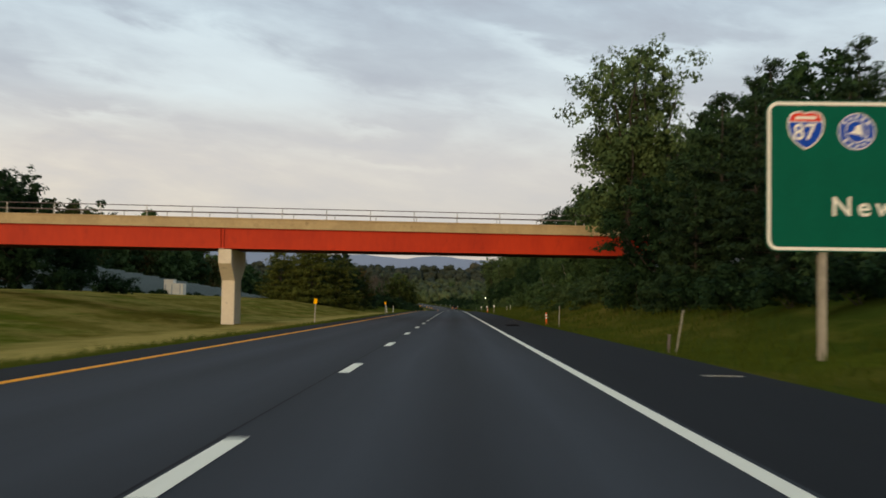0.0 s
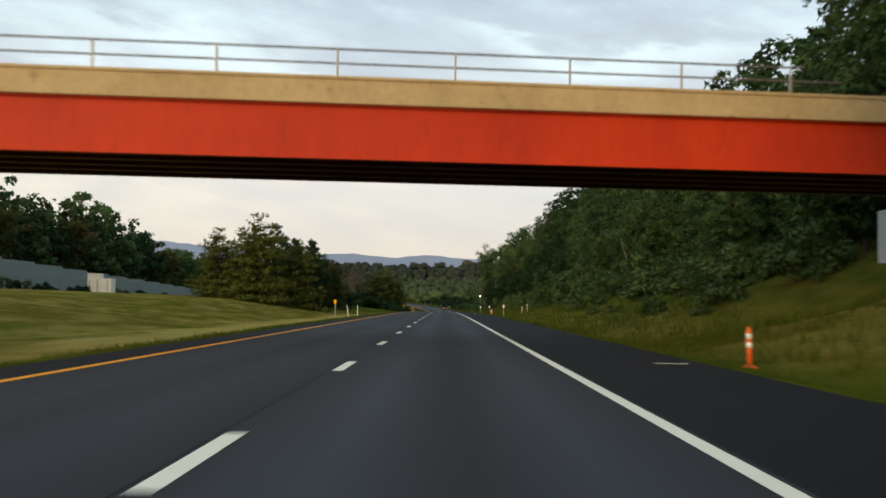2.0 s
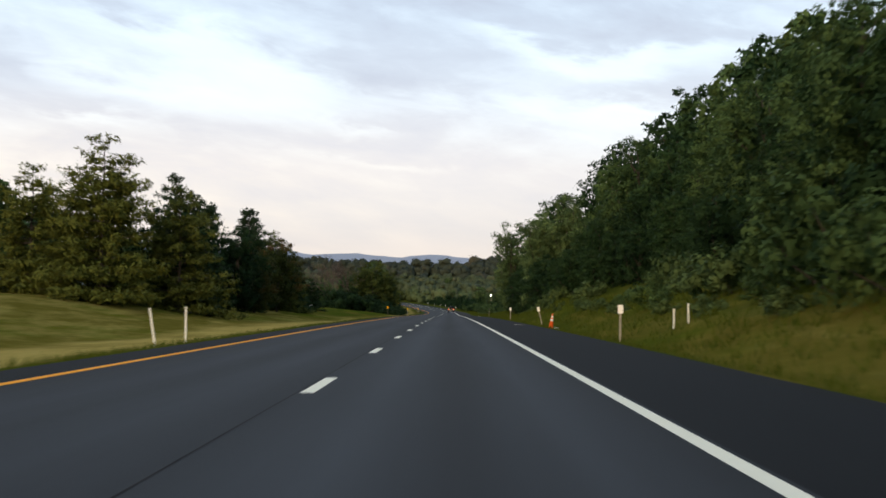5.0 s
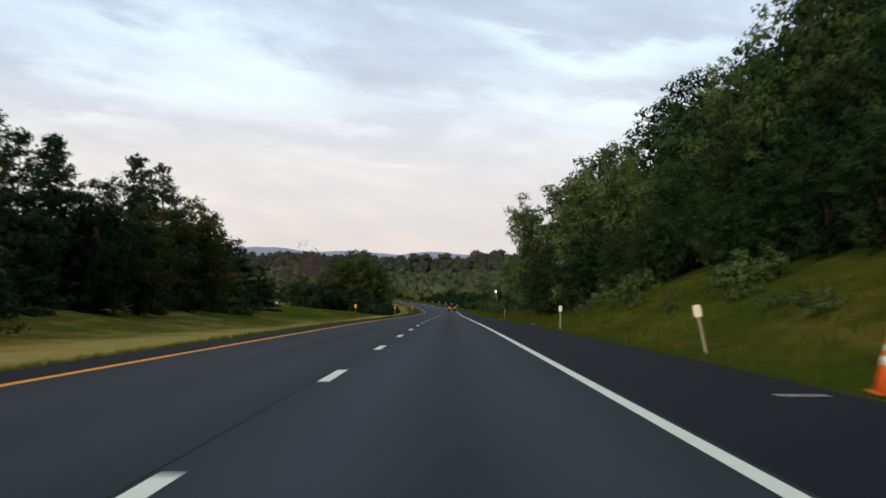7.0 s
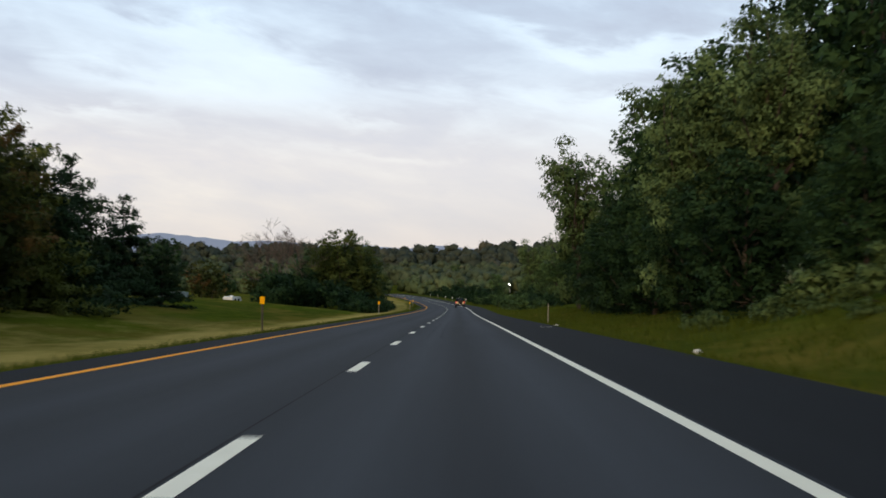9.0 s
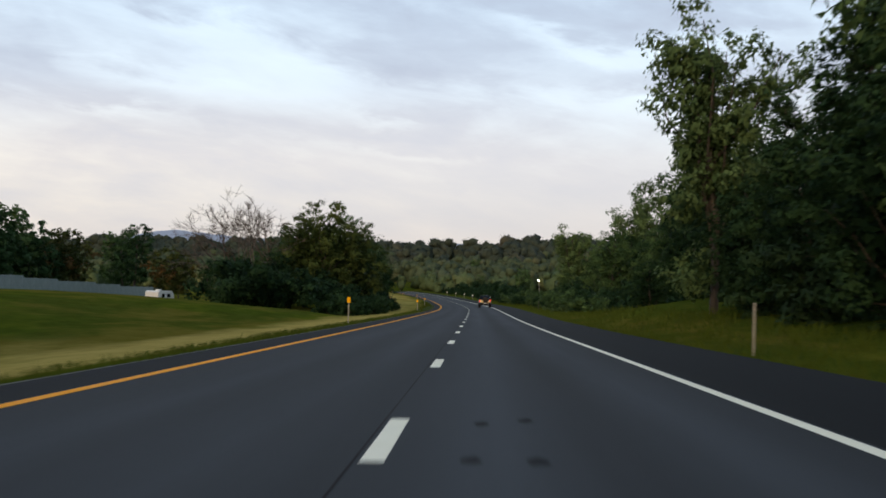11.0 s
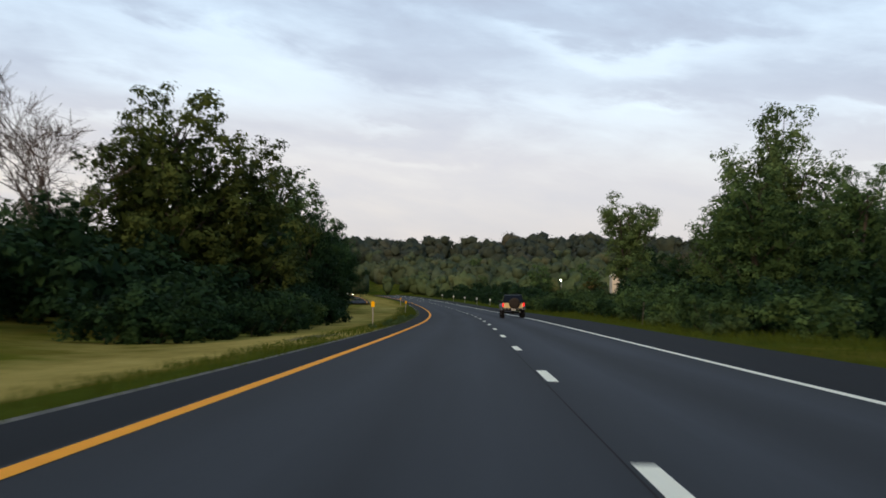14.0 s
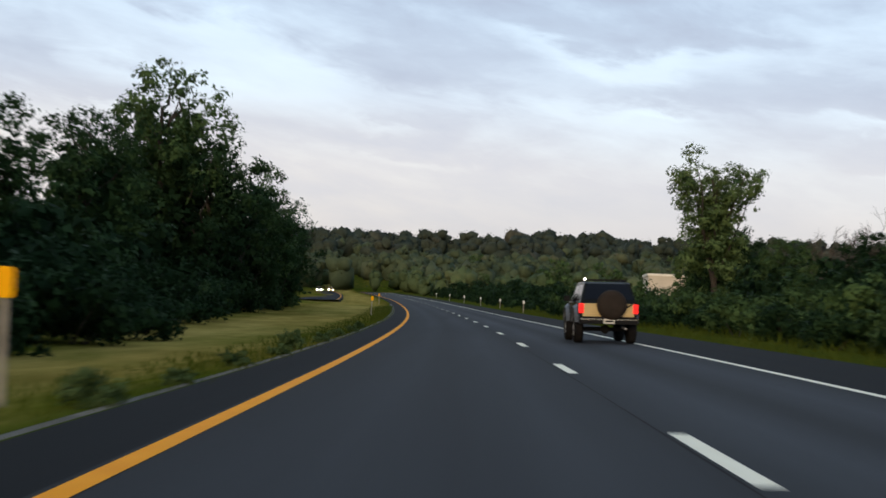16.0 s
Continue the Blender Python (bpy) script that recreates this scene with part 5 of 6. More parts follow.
AMBER = delineator(M_AMBER, "amber reflector marker on a grey post in the median grass")
AMBER_DARK = delineator(M_AMBER, "amber reflector marker on a dark post in the median grass", post=M_POST_DARK)
WHITE = delineator(M_WHITEREF, "white reflector marker on a grey post in the verge grass", 0.8)
for s, x in ((71.1, -7.22), (153.1, -7.29), (315.1, -7.0), (393.9, -7.03), (481.0, -6.83), (562.0, -6.9), (645.0, -6.9)):
    p = on_road(s, x)
    tagged(copy_thing(AMBER_DARK if s == 315.1 else AMBER, pose(p.x, p.y, p.z + 0.08, 1, random.uniform(-3, 3), road_turn(s) + random.uniform(-8, 8))), group="amber median markers")
for s, x, lean in ((191.6, 8.45, 0), (236.0, 8.75, -13), (275.1, 8.4, 0), (596.0, 8.5, 0), (622.0, 8.5, 0), (650.0, 8.5, -2), (680.0, 8.5, 0), (712.0, 8.5, 1), (746.0, 8.5, 0)):
    p = on_road(s, x)
    tagged(copy_thing(WHITE, pose(p.x, p.y, p.z + 0.02, -lean * 0.7, lean, road_turn(s) + random.uniform(-8, 8))), group="white verge markers")


def stake(x, y, h, r, lean, mat, label, name="marker_stake"):
    st = thing(name, pose(x, y, land(x, y), lean[0], lean[1]), label, "stake")
    part("stake_body", rod(bmesh.new(), (0, 0, -0.3), (0, 0, h), r, r * 0.85, 7), mat, st)
    part("stake_cap", rod(bmesh.new(), (0, 0, h), (0, 0, h + 0.03), r * 1.05, r * 0.7, 7), mat, st)


stake(8.6, 31.1, 1.35, 0.032, (0, 9), M_POST, "leaning grey metal stake in long grass")
stake(8.35, 31.0, 0.55, 0.05, (0, 2), M_BROWNRAIL, "short rusty stake in long grass")
stake(8.45, 70.7, 1.35, 0.035, (0, 1), M_POST, "weathered wooden stake in long grass")
stake(-8.9, 187.4, 1.35, 0.04, (0, -9), M_WHITEREF, "leaning white plastic stake in the median")
stake(-8.0, 188.3, 1.3, 0.04, (0, 0), M_WHITEREF, "upright white plastic stake in the median")
stake(10.5, 191.5, 0.75, 0.035, (0, 1), M_WHITEREF, "short white plastic stake on the bank")
stake(11.1, 191.6, 0.75, 0.035, (0, -1), M_WHITEREF, "short white plastic stake on the bank")
stake(8.6, 356.0, 1.5, 0.04, (0, 1), M_POST, "thin grey stake in the verge")
stake(8.95, 481.1, 1.45, 0.035, (0, 4), M_POST_DARK, "thin leaning wooden stake in the verge")


# pale dead branches hung up in the edge of the woods
M_PALEWOOD = mottled("pale_bare_wood", (0.12, 0.11, 0.085), (0.22, 0.20, 0.165), 3.0, 0.85, stretch=(1, 1, 0.3))


def dead_branch(a, b, r, seed):
    rng = np.random.default_rng(seed)
    d = thing("fallen_branch", Matrix.Translation(a), "pale leafless branch leaning in the woods' edge", "branch", "bare branches in the woods")
    a, b = np.zeros(3), np.array(b) - np.array(a)
    bm = bmesh.new()
    for q in bent_rods(rng, a, b, r, r * 0.4, 5, 0.025):
        rod(bm, *q, 6)
    part("limb", bm, M_PALEWOOD, d)
    for f in (0.55, 0.8):
        bm = bmesh.new()
        tip = b * f + np.linalg.norm(b) * 0.2 * unit(b / np.linalg.norm(b) + 0.45 * rng.normal(size=3))
        for q in bent_rods(rng, b * f, tip, r * 0.45, r * 0.15, 3, 0.04):
            rod(bm, *q, 5)
        part("twig", bm, M_PALEWOOD, d)


dead_branch((16.0, 145.8, land(16.0, 145.8)), (14.4, 149.3, 3.6), 0.035, 1)
dead_branch((17.2, 152.0, land(17.2, 152.0)), (16.1, 153.0, 6.4), 0.035, 2)
dead_branch((15.6, 168.0, land(15.6, 168.0)), (14.6, 172.0, 5.0), 0.03, 4)


def traffic_cone():
    x, y = 8.12, 220.8
    c = thing("traffic_cone", pose(x, y, land(x, y) + 0.02, 4, 7, 10), "orange traffic cone with white bands leaning in grass", "cone")
    part("base", boxed(-0.19, 0.19, -0.19, 0.19, 0, 0.05, 0.015), M_ORANGE, c)
    part("cone_body", rod(bmesh.new(), (0, 0, 0.05), (0, 0, 0.92), 0.155, 0.035, 18), M_ORANGE, c, smooth=True)
    for z0, z1 in ((0.44, 0.58), (0.66, 0.76)):
        part("band", rod(bmesh.new(), (0, 0, z0), (0, 0, z1), 0.16 - 0.138 * z0 + 0.004, 0.16 - 0.138 * z1 + 0.004, 18), M_WHITEREF, c, "white reflective band", smooth=True)


traffic_cone()


def channelizer():
    x, y = 8.45, 81.0
    c = thing("channelizer_tube", pose(x, y, land(x, y), 0, -2, 0), "orange and white channelizer tube in the verge", "road marker")
    part("base", rod(bmesh.new(), (0, 0, 0), (0, 0, 0.06), 0.2, 0.18, 14), M_ORANGE, c)
    part("tube", rod(bmesh.new(), (0, 0, 0.06), (0, 0, 0.86), 0.062, 0.055, 14), M_ORANGE, c, smooth=True)
    for z in (0.46, 0.66):
        part("band", rod(bmesh.new(), (0, 0, z), (0, 0, z + 0.12), 0.064, 0.062, 14), M_WHITEREF, c, "white reflective band", smooth=True)
    part("top_loop", rod(bmesh.new(), (0, 0, 0.86), (0, 0, 0.93), 0.04, 0.03, 10), M_ORANGE, c)


channelizer()


def lump(name, x, y, r, flat, mat, label, category, seed, up=0.0):
    rng = np.random.default_rng(seed)
    bm = bmesh.new()
    bmesh.ops.create_icosphere(bm, subdivisions=2, radius=1.0)
    for v in bm.verts:
        k = 1 + 0.45 * noise.noise(v.co * 1.7 + Vector((seed, 0, 0)))
        v.co = Vector((v.co.x * r * k * 1.6, v.co.y * r * k, v.co.z * r * flat * k))
    me = bpy.data.meshes.new(name)
    bm.to_mesh(me)
    bm.free()
    me.materials.append(mat)
    ob = new(name, me)
    ob.matrix_basis = pose(x, y, land(x, y) + up, 0, 0, rng.uniform(0, 90))
    tagged(ob, label, category)


M_RUBBER = mottled("black_rubber", (0.008, 0.008, 0.009), (0.016, 0.015, 0.015), 5.0, 0.85, spec=0.1)
M_LITTER = mottled("white_plastic_litter", (0.62, 0.62, 0.60), (0.72, 0.72, 0.70), 9.0, 0.6)
lump("tyre_scrap", 4.85, 58.5, 0.28, 0.28, M_RUBBER, "flattened black tyre scrap on the hard shoulder", "debris", 3, 0.32)
lump("tyre_scrap", 7.0, 124.6, 0.16, 0.5, M_RUBBER, "small black tyre scrap at the shoulder's edge", "debris", 4, 0.06)
lump("litter", 8.0, 294.5, 0.12, 0.6, M_LITTER, "crumpled white plastic litter in short grass", "litter", 5, 0.08)
lump("litter", 8.1, 217.0, 0.14, 0.5, M_LITTER, "crumpled white plastic litter by the cone", "litter", 6, 0.06)
lump("litter", 7.2, 331.0, 0.10, 0.6, M_LITTER, "small white litter at the verge", "litter", 8, 0.05)

# paint ticks across the shoulder, and dark spots in the lane
for s in (12.3, 76.5, 216.8, 320.0):
    m = on_road(s + 0.5, 5.95, 0.006)
    part("paint_tick", boxed(-0.32, 0.32, -0.03, 0.03, -0.003, 0.0), M_PAINT, road, m=pose(m.x, m.y, m.z, 0, 0, 4))
spot_rng = random.Random(3)
for k in range(15):
    for x in (0.70, 1.12):
        bm = bmesh.new()
        bmesh.ops.create_circle(bm, cap_ends=True, segments=12, radius=spot_rng.uniform(0.045, 0.085))
        for v in bm.verts:
            v.co.x *= spot_rng.uniform(0.8, 1.1)
            v.co.y *= spot_rng.uniform(1.6, 3.0)
        m = on_road(299.0 + k * 2.35 + spot_rng.uniform(-0.3, 0.3), x + spot_rng.uniform(-0.04, 0.04), 0.004)
        part("tar_spot", bm, M_SHOULDER, road, m=Matrix.Translation(m))


# ---- the pair of pale cabinets by the barrier ----
def cabinets():
    x, y = -73, 316
    g = land(x, y)
    c = thing("utility_cabinet", pose(x, y, g, 0, 0, -8), "pale concrete utility housing of two blocks on the mound", "cabinet")
    part("tall_block", boxed(-2.7, -0.1, -1.2, 1.2, -0.6, 4.4, 0.05), M_CABINET, c)
    part("low_block", boxed(-0.05, 2.7, -1.2, 1.2, -0.6, 3.5, 0.05), M_CABINET, c)
    for x0 in (-2.35, -0.55, 1.75):
        part("recess_rib", boxed(x0, x0 + 0.28, -1.28, -1.2, 0.2, 3.2, 0.02), M_ABUT, c)
    part("cap_slab", boxed(-2.8, 0.0, -1.3, 1.3, 4.4, 4.55, 0.02), M_CABINET, c)


cabinets()

# ---- vehicles ----
M_GOLD = mottled("gold_car_paint", (0.58, 0.44, 0.20), (0.64, 0.49, 0.23), 1.5, 0.3, 0.2)
M_DARKPAINT = mottled("dark_green_black_paint", (0.005, 0.007, 0.008), (0.008, 0.010, 0.011), 1.5, 0.25, spec=0.12)
M_TRIM = mottled("black_plastic_trim", (0.008, 0.008, 0.009), (0.014, 0.014, 0.015), 6.0, 0.7, spec=0.12)
M_FLARE = mottled("grey_fender_flare", (0.060, 0.070, 0.085), (0.10, 0.11, 0.13), 3.0, 0.4)
M_COVER = mottled("brown_vinyl_cover", (0.020, 0.015, 0.012), (0.034, 0.026, 0.020), 3.0, 0.75, spec=0.15)
M_CHROME = mottled("chrome", (0.6, 0.6, 0.6), (0.7, 0.7, 0.7), 4.0, 0.2, 1.0)
M_CARWHITE = mottled("white_car_paint", (0.66, 0.66, 0.65), (0.72, 0.72, 0.71), 1.5, 0.35)
M_TAIL = glow_mat("lit_tail_lamp", (0.95, 0.010, 0.008), 0.75)
M_HEAD = glow_mat("lit_head_lamp", (1.0, 0.86, 0.62), 40.0)
M_PLATE = mottled("plate_white", (0.62, 0.60, 0.55), (0.7, 0.68, 0.62), 6.0, 0.5)


def glass_go(nt, b):
    set_in(nt, b, "Base Color", (0.004, 0.006, 0.012))
    set_in(nt, b, "Roughness", 0.06)
    set_in(nt, b, "Specular IOR Level", 0.16)


M_GLASS = material("dark_tinted_glass", glass_go)


def wheel(parent, x, y, r, w):
    side = 1 if x > 0 else -1
    bm = bmesh.new()
    n = 24
    rings = []
    for dx, rr in ((-w / 2, r * 0.62), (-w / 2, r * 0.9), (-w / 2 + 0.04, r * 0.985), (-w / 4, r), (w / 4, r), (w / 2 - 0.04, r * 0.985), (w / 2, r * 0.9), (w / 2, r * 0.62)):
        rings.append([bm.verts.new((dx, rr * math.cos(6.28318 * k / n), rr * math.sin(6.28318 * k / n))) for k in range(n)])
    for a, b in zip(rings, rings[1:]):
        for k in range(n):
            bm.faces.new((a[k], a[(k + 1) % n], b[(k + 1) % n], b[k]))
    bmesh.ops.recalc_face_normals(bm, faces=bm.faces)
    holder = part("wheel", rod(bmesh.new(), (-w * 0.35, 0, 0), (w * 0.35, 0, 0), r * 0.64, r * 0.64, 20), M_TRIM, parent, m=pose(x, y, r))
    part("tyre", bm, M_RUBBER, holder, "knobbly black tyre", smooth=True)
    bm = bmesh.new()
    rod(bm, (side * w * 0.36, 0, 0), (side * w * 0.42, 0, 0), r * 0.56, r * 0.5, 20)
    for k in range(5):
        a = k * 2 * math.pi / 5
        box(bm, side * w * 0.42 - 0.012, side * w * 0.42 + 0.012, -0.04, 0.04, 0.05, r * 0.52, m=Matrix.Rotation(a, 4, "X"))
    part("rim", bm, M_STEEL, holder)


def slab(pts, w0, w1, belt, y_shift=0.0):
    """A body from a side outline (y, z); above the belt it narrows from w0 to w1."""
    bm = bmesh.new()
    top = max(z for _, z in pts)

    def half(z):
        return w0 if z <= belt else w0 + (w1 - w0) * (z - belt) / (top - belt)
    a = [bm.verts.new((-half(z), y + y_shift, z)) for y, z in pts]
    b = [bm.verts.new((half(z), y + y_shift, z)) for y, z in pts]
    n = len(pts)
    bm.faces.new(a)
    bm.faces.new(b[::-1])
    for i in range(n):
        bm.faces.new((a[i], b[i], b[(i + 1) % n], a[(i + 1) % n]))
    bmesh.ops.recalc_face_normals(bm, faces=bm.faces)
    return bm


def side_glass(bm, pts, w0, w1, belt, top, out, sides):
    for sgn in sides:
        vs = [bm.verts.new((sgn * (w0 + (w1 - w0) * (z - belt) / (top - belt) + out), y, z)) for y, z in pts]
        vi = [bm.verts.new((sgn * (w0 + (w1 - w0) * (z - belt) / (top - belt) - 0.01), y, z)) for y, z in pts]
        bm.faces.new(vs if sgn > 0 else vs[::-1])
        for k in range(len(pts)):
            bm.faces.new((vs[k], vi[k], vi[(k + 1) % len(pts)], vs[(k + 1) % len(pts)]))
    bmesh.ops.recalc_face_normals(bm, faces=bm.faces)
    return bm


def suv():
    p = on_road(503.6, 2.68)
    bank = float(np.interp(506, ST, BANK))
    v = thing("suv", pose(p.x, p.y, p.z, 0, -bank, road_turn(505)), "lifted black and gold SUV with covered spare wheel", "car")
    r = 0.40
    lower = [(0.12, 0.66), (0.06, 0.75), (0.06, 1.20), (4.2, 1.20), (4.34, 1.08), (4.38, 0.8), (4.3, 0.62)]
    # underside with wheel arches
    for cy in (3.42, 0.95):
        lower += [(cy + 0.52 * math.cos(radians(a)), 0.62 + 0.46 * math.sin(radians(a))) for a in (0, 35, 65, 90, 115, 145, 180)]
    bm = slab(lower, 0.84, 0.84, 9.0)
    part("body", bm, M_DARKPAINT, v, "dark green-black lower body")
    cabin = [(0.07, 1.2), (0.10, 1.30), (0.42, 1.78), (0.6, 1.84), (2.2, 1.84), (2.42, 1.78), (2.98, 1.24), (4.1, 1.205), (4.1, 1.2)]
    part("cabin", slab(cabin, 0.83, 0.66, 1.2), M_DARKPAINT, v, "black upper cabin and roof")
    part("tailgate", boxed(-0.76, 0.76, 0.035, 0.062, 0.80, 1.19, 0.01), M_GOLD, v, "gold painted tailgate")
    part("side_panel", boxed(-0.862, -0.842, 0.2, 4.1, 0.86, 1.10, 0.006), M_DARKPAINT, v)
    part("side_panel", boxed(0.842, 0.862, 0.2, 4.1, 0.86, 1.10, 0.006), M_DARKPAINT, v)
    rg = bmesh.new()
    vs = [rg.verts.new(q) for q in ((-0.73, 0.095, 1.30), (0.73, 0.095, 1.30), (0.60, 0.395, 1.76), (-0.60, 0.395, 1.76))]
    rg.faces.new(vs)
    vb = [rg.verts.new(q.co + Vector((0, 0.03, -0.01))) for q in vs]
    for k in range(4):
        rg.faces.new((vs[k], vb[k], vb[(k + 1) % 4], vs[(k + 1) % 4]))
    bmesh.ops.recalc_face_normals(rg, faces=rg.faces)
    bmesh.ops.translate(rg, verts=rg.verts, vec=(0, -0.012, 0.006))
    part("rear_window", rg, M_GLASS, v, "dark tinted rear window")
    for sx in (-1, 1):
        part("side_window", side_glass(bmesh.new(), [(0.32, 1.28), (1.25, 1.28), (1.25, 1.74), (0.52, 1.74)], 0.83, 0.66, 1.2, 1.84, 0.006, (sx,)), M_GLASS, v)
        part("side_window", side_glass(bmesh.new(), [(1.36, 1.28), (2.62, 1.28), (2.30, 1.72), (1.36, 1.74)], 0.83, 0.66, 1.2, 1.84, 0.006, (sx,)), M_GLASS, v)
    for sx in (-1, 1):
        lamp = part("tail_lamp", boxed(sx * 0.80 - 0.075, sx * 0.80 + 0.075, 0.02, 0.12, 0.90, 1.18, 0.015), M_TAIL, v, "lit red tail lamp")
        part("lens_rib", boxed(sx * 0.80 - 0.07, sx * 0.80 + 0.07, 0.012, 0.02, 1.03, 1.045), M_TRIM, lamp)
        for cy in (0.95, 3.42):
            bm = bmesh.new()
            for a0 in range(0, 180, 20):
                q = []
                for a in (a0, a0 + 20):
                    ca, sa = math.cos(radians(a)), math.sin(radians(a))
                    q.append(((cy + 0.52 * ca, 0.62 + 0.46 * sa), (cy + 0.62 * ca, 0.62 + 0.56 * sa)))
                o = 0.955
                vv = [bm.verts.new((sx * o, *q[0][0])), bm.verts.new((sx * o, *q[1][0])), bm.verts.new((sx * 0.845, *q[1][1])), bm.verts.new((sx * 0.845, *q[0][1]))]
                bm.faces.new(vv)
                vi = [bm.verts.new((sx * 0.84, *q[0][0])), bm.verts.new((sx * 0.84, *q[1][0]))]
                bm.faces.new((vv[0], vi[0], vi[1], vv[1]))
            bmesh.ops.recalc_face_normals(bm, faces=bm.faces)
            part("fender_flare", bm, M_FLARE, v, "grey fender flare")
        part("roof_rack_rail", boxed(sx * 0.58 - 0.02, sx * 0.58 + 0.02, 0.6, 2.1, 1.855, 1.90, 0.008), M_TRIM, v)
        mir = part("door_mirror", boxed(sx * 0.97 - 0.10, sx * 0.97 + 0.10, 2.55, 2.66, 1.24, 1.42, 0.03), M_TRIM, v)
        part("mirror_arm", boxed(sx * 0.86 - 0.03, sx * 0.86 + 0.03, 2.57, 2.63, 1.25, 1.30), M_TRIM, mir)
    for y in (0.75, 1.95):
        part("roof_rack_bar", boxed(-0.58, 0.58, y, y + 0.05, 1.89, 1.92, 0.006), M_TRIM, v)
    part("rear_bumper", boxed(-0.86, 0.86, -0.10, 0.10, 0.58, 0.76, 0.03), M_TRIM, v, "black step bumper")
    part("bumper_strip", boxed(-0.84, 0.84, -0.108, -0.10, 0.70, 0.745), M_CHROME, v)
    part("front_bumper", boxed(-0.86, 0.86, 4.32, 4.48, 0.56, 0.78, 0.03), M_TRIM, v)
    plate = part("number_plate", boxed(-0.16, 0.16, -0.122, -0.109, 0.60, 0.74, 0.004), M_PLATE, v)
    part("plate_bar", boxed(-0.12, 0.12, -0.126, -0.122, 0.645, 0.695), M_TRIM, plate)
    # spare wheel in its cover on a swing-out carrier
    spare = bmesh.new()
    n = 28
    prof = ((0.0, -0.22), (0.27, -0.22), (0.395, -0.195), (0.44, -0.12), (0.445, -0.02), (0.41, 0.0), (0.0, 0.0))
    rows = [[spare.verts.new((0.08 + rr * math.cos(6.28318 * k / n), yy, 1.15 + rr * math.sin(6.28318 * k / n))) for k in range(n)] for rr, yy in prof[1:-1]]
    for a, b in zip(rows, rows[1:]):
        for k in range(n):
            spare.faces.new((a[k], a[(k + 1) % n], b[(k + 1) % n], b[k]))
    spare.faces.new(rows[0])
    spare.faces.new(rows[-1][::-1])
    bmesh.ops.recalc_face_normals(spare, faces=spare.faces)
    part("spare_wheel_cover", spare, M_COVER, v, "dark brown spare wheel cover", smooth=True)
    part("carrier_arm", rod(bmesh.new(), (0.1, -0.02, 0.82), (0.72, 0.0, 1.2), 0.022), M_TRIM, v)
    part("carrier_arm", rod(bmesh.new(), (-0.5, -0.02, 0.77), (0.8, -0.02, 0.77), 0.025), M_TRIM, v)
    part("exhaust", rod(bmesh.new(), (0.5, -0.08, 0.46), (0.5, 0.6, 0.48), 0.035), M_STEEL, v)
    part("axle", rod(bmesh.new(), (-0.8, 0.95, 0.42), (0.8, 0.95, 0.42), 0.06), M_TRIM, v)
    part("differential", rod(bmesh.new(), (0, 0.75, 0.42), (0, 1.15, 0.42), 0.14, 0.1, 12), M_TRIM, v)
    for x in (-0.80, 0.80):
        for y in (0.95, 3.42):
            wheel(v, x, y, r, 0.27)


suv()


def distant_car(p, turn, paint, label):
    v = thing("car", pose(p.x, p.y, p.z, 0, 0, turn), label, "car")
    lower = [(0.0, 0.45), (0.0, 0.95), (4.3, 0.85), (4.45, 0.6), (4.4, 0.3)]
    for cy in (3.5, 0.9):
        lower += [(cy + 0.38 * math.cos(radians(a)), 0.3 + 0.36 * math.sin(radians(a))) for a in (0, 45, 90, 135, 180)]
    lower.append((0.05, 0.3))
    part("body", slab(lower, 0.86, 0.86, 9), paint, v)
    part("cabin", slab([(0.5, 0.93), (0.95, 1.38), (2.3, 1.42), (3.15, 0.9)], 0.82, 0.62, 0.9), M_GLASS, v)
    part("roof", slab([(0.92, 1.385), (0.95, 1.42), (2.3, 1.46), (2.34, 1.42)], 0.63, 0.6, 1.38), paint, v)
    for sx in (-0.62, 0.62):
        part("headlight", boxed(sx - 0.13, sx + 0.13, 4.36, 4.47, 0.55, 0.70, 0.02), M_HEAD, v, "lit headlight")
    for x0 in (-0.76, 0.76):
        for y0 in (0.9, 3.5):
            wheel(v, x0, y0, 0.31, 0.2)


for station, side, paint, words in ((846, -15.0, M_CARWHITE, "white oncoming car with lit headlights far off"), (822, -18.6, M_CARWHITE, "white oncoming car with lit headlights far off"),
                                    (830, -15.2, M_GOLD, "tan oncoming car with lit headlights far off")):
    p = on_road(station, side, 0.16)
    distant_car(p, 180 + road_turn(station), paint, words)


def camper():
    x, y = -34.8, 452.0
    c = thing("camper_trailer", pose(x, y, land(x, y), 0, 0, -14) @ Matrix.Diagonal((0.78, 0.78, 0.8, 1)), "white camper trailer parked beyond the grass mound", "trailer")
    part("body", slab([(0, 0.55), (0, 2.05), (0.5, 2.25), (3.9, 2.25), (4.5, 1.7), (4.5, 0.7), (4.2, 0.55)], 1.05, 1.02, 1.5), M_CARWHITE, c)
    part("stripe", boxed(-1.062, 1.062, 0.05, 4.3, 1.0, 1.15), M_COVER, c, "brown stripe")
    part("window", boxed(-1.066, 1.066, 1.0, 1.8, 1.3, 1.8), M_GLASS, c)
    part("window", boxed(-1.066, 1.066, 2.5, 3.4, 1.3, 1.8), M_GLASS, c)
    part("roof_vent", boxed(-0.3, 0.3, 1.6, 2.2, 2.25, 2.42, 0.04), M_CARWHITE, c)
    for x0 in (-0.9, 0.9):
        wheel(c, x0, 2.0, 0.33, 0.2)
    part("tow_bar", rod(bmesh.new(), (0, 4.4, 0.6), (0, 5.6, 0.5), 0.05), M_TRIM, c)


camper()


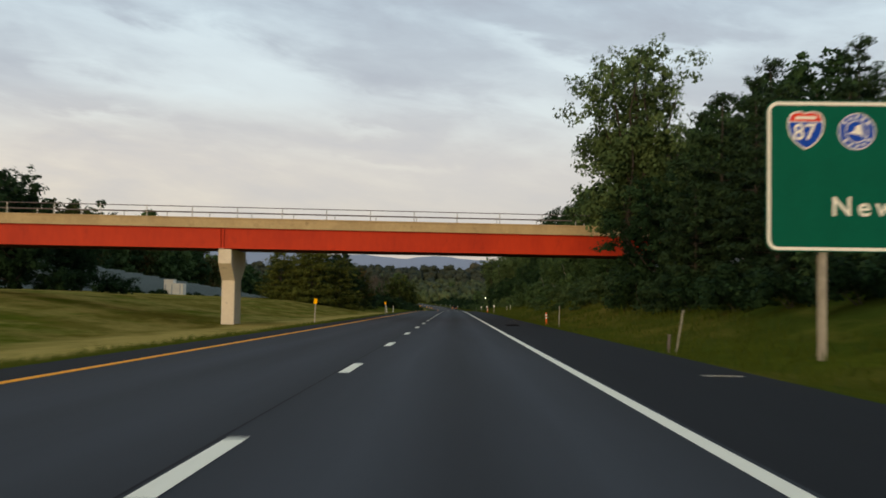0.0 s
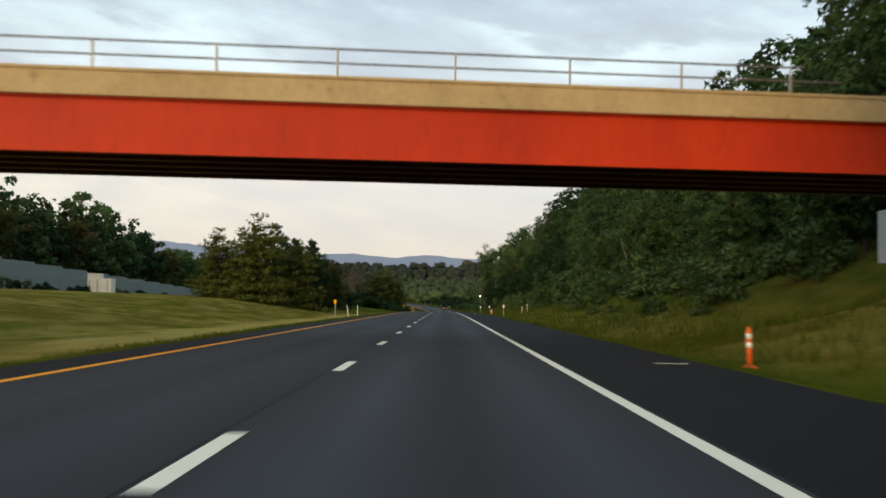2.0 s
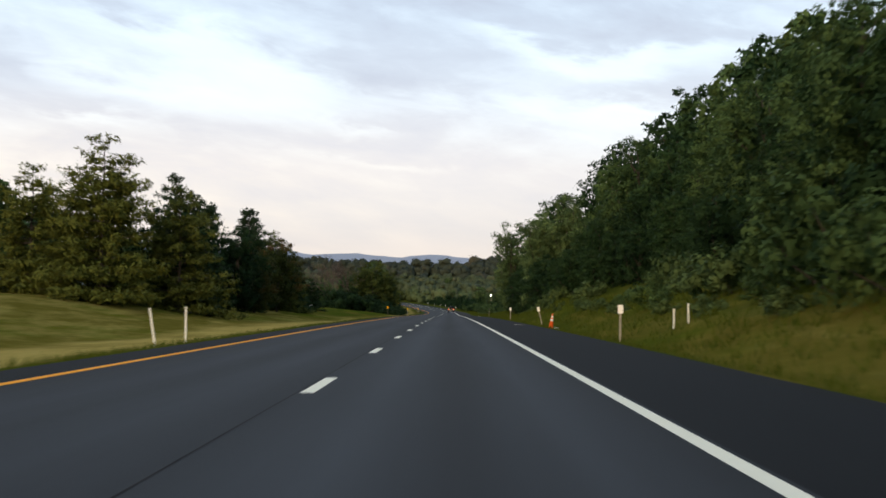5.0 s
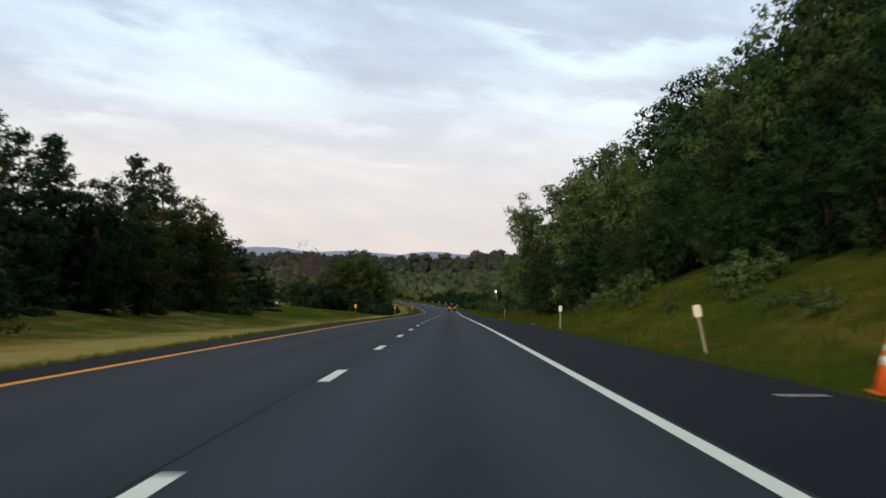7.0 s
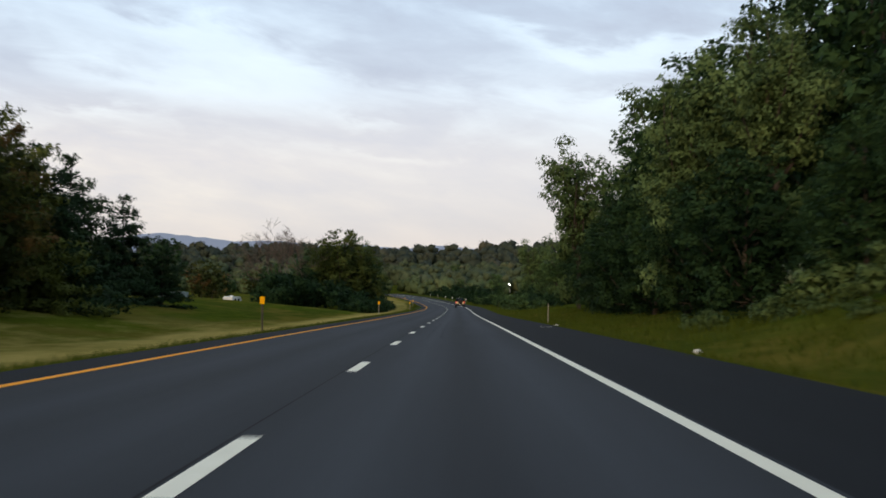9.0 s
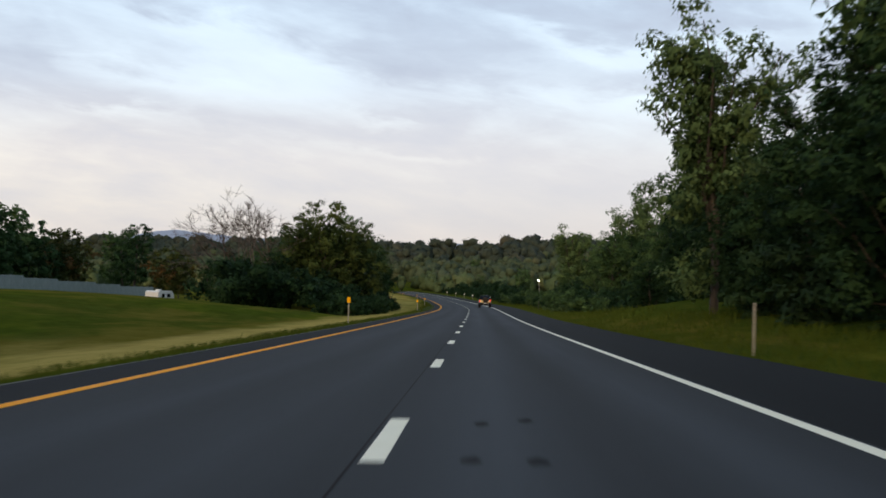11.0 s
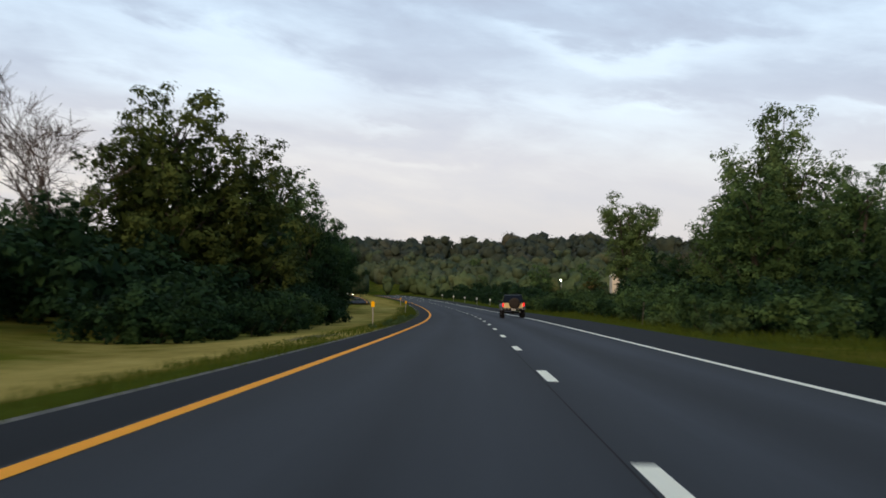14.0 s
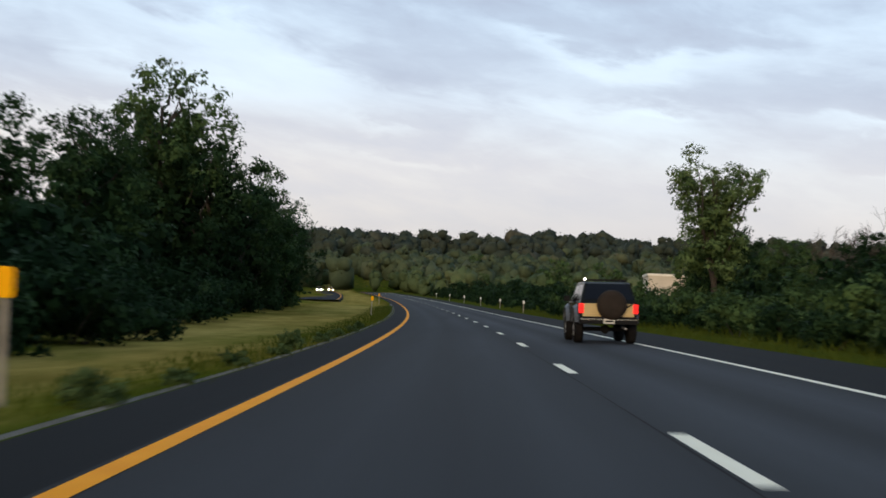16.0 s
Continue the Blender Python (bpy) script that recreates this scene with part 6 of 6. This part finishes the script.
def flat_building():
    x, y = 39.0, 706.0
    g = land(x, y)
    tan_wall = mottled("tan_block_wall", (0.50, 0.44, 0.35), (0.60, 0.53, 0.43), 0.4, 0.9, bumped=0.02)
    h = thing("commercial_building", pose(x, y, g, 0, 0, -4), "low flat-roofed tan building behind the thicket", "building")
    top = 5.9 - g
    part("wall", boxed(-5.5, 5.5, 0.0, 14.0, -1.0, top - 0.45, 0.03), tan_wall, h, "plain tan block wall")
    part("roof_edge", boxed(-5.7, 5.7, -0.2, 14.2, top - 0.45, top, 0.03), M_CABINET, h, "pale metal roof edge")
    for x0 in (-3.6, -0.6, 2.4):
        part("window", boxed(x0, x0 + 1.4, -0.04, 0.02, 1.2, 2.4), M_GLASS, h)


flat_building()


def yard_lamp():
    x, y = 20.9, 704.0
    g = land(x, y)
    lamp = thing("yard_lamp", pose(x, y, g), "lit white yard lamp on a grey pole behind the thicket", "lamp")
    part("pole", rod(bmesh.new(), (0, 0, -0.4), (0, 0, 4.3 - g), 0.07, 0.05), M_STEEL, lamp)
    part("arm", rod(bmesh.new(), (0, 0, 4.2 - g), (-0.2, -0.7, 4.3 - g), 0.03), M_STEEL, lamp)
    part("lamp_head", boxed(-0.45, 0.05, -1.1, -0.6, 4.3 - g, 4.45 - g, 0.03), M_STEEL, lamp)
    part("bulb", rod(bmesh.new(), (-0.2, -0.85, 4.0 - g), (-0.2, -0.85, 4.3 - g), 0.16, 0.2, 12), M_HEAD, lamp, "lit glass bulb")


yard_lamp()


# ---- grass on the verges ----
def tufts(name, spots, heights, mat, label, seed):
    rng = np.random.default_rng(seed)
    quads = []
    for (x, y), h in zip(spots, heights):
        z = land(x, y)
        for _ in range(6):
            a = rng.random() * 6.28
            w = 0.012 + h * (0.02 + 0.035 * rng.random())
            dx, dy = math.cos(a), math.sin(a)
            lean = rng.normal(size=2) * h * 0.5
            px, py = x + rng.normal() * 0.2, y + rng.normal() * 0.2
            hh = h * (0.6 + 0.6 * rng.random())
            quads.append(((px - dx * w, py - dy * w, z - 0.05), (px + dx * w, py + dy * w, z - 0.05), (px + lean[0] + dx * w * 0.3, py + lean[1] + dy * w * 0.3, z + hh), (px + lean[0] - dx * w * 0.1, py + lean[1], z + hh * 0.97)))
    ob = new(name, quads_mesh(name, np.array(quads), mat))
    tagged(ob, label, "grass", kind="stuff")


def verges():
    rng = np.random.default_rng(9)
    spots, hs = [], []
    for y in np.arange(-4, 620, 0.55):
        lx = float(line_at(y)[0])
        for _ in range(7):
            u = 6.75 + 8.0 * rng.random() ** 1.25
            spots.append((lx + u, y + rng.random() * 0.55))
            hs.append(np.interp(u, (6.7, 8, 10, 14), (0.10, 0.18, 0.30, 0.42)) * (0.5 + 0.9 * rng.random()))
        for _ in range(6):
            u = -5.25 - 2.9 * rng.random() ** 1.2
            spots.append((lx + u, y + rng.random() * 0.55))
            hs.append(np.interp(-u, (5.3, 6.3, 8.2), (0.07, 0.15, 0.08)) * (0.5 + 0.9 * rng.random()))
    tufts("grass", spots, hs, M_BLADE, "long green and straw-coloured verge grass", 4)


verges()

# the patterns that the copies were taken from
for pattern in (TALL, *OAK, *BACK, *FAR, RUST, OLIVE, *POPLAR, *PINE, *SHRUB, DEAD, AMBER, AMBER_DARK, WHITE):
    for ob in (*pattern.children_recursive, pattern):
        bpy.data.objects.remove(ob)
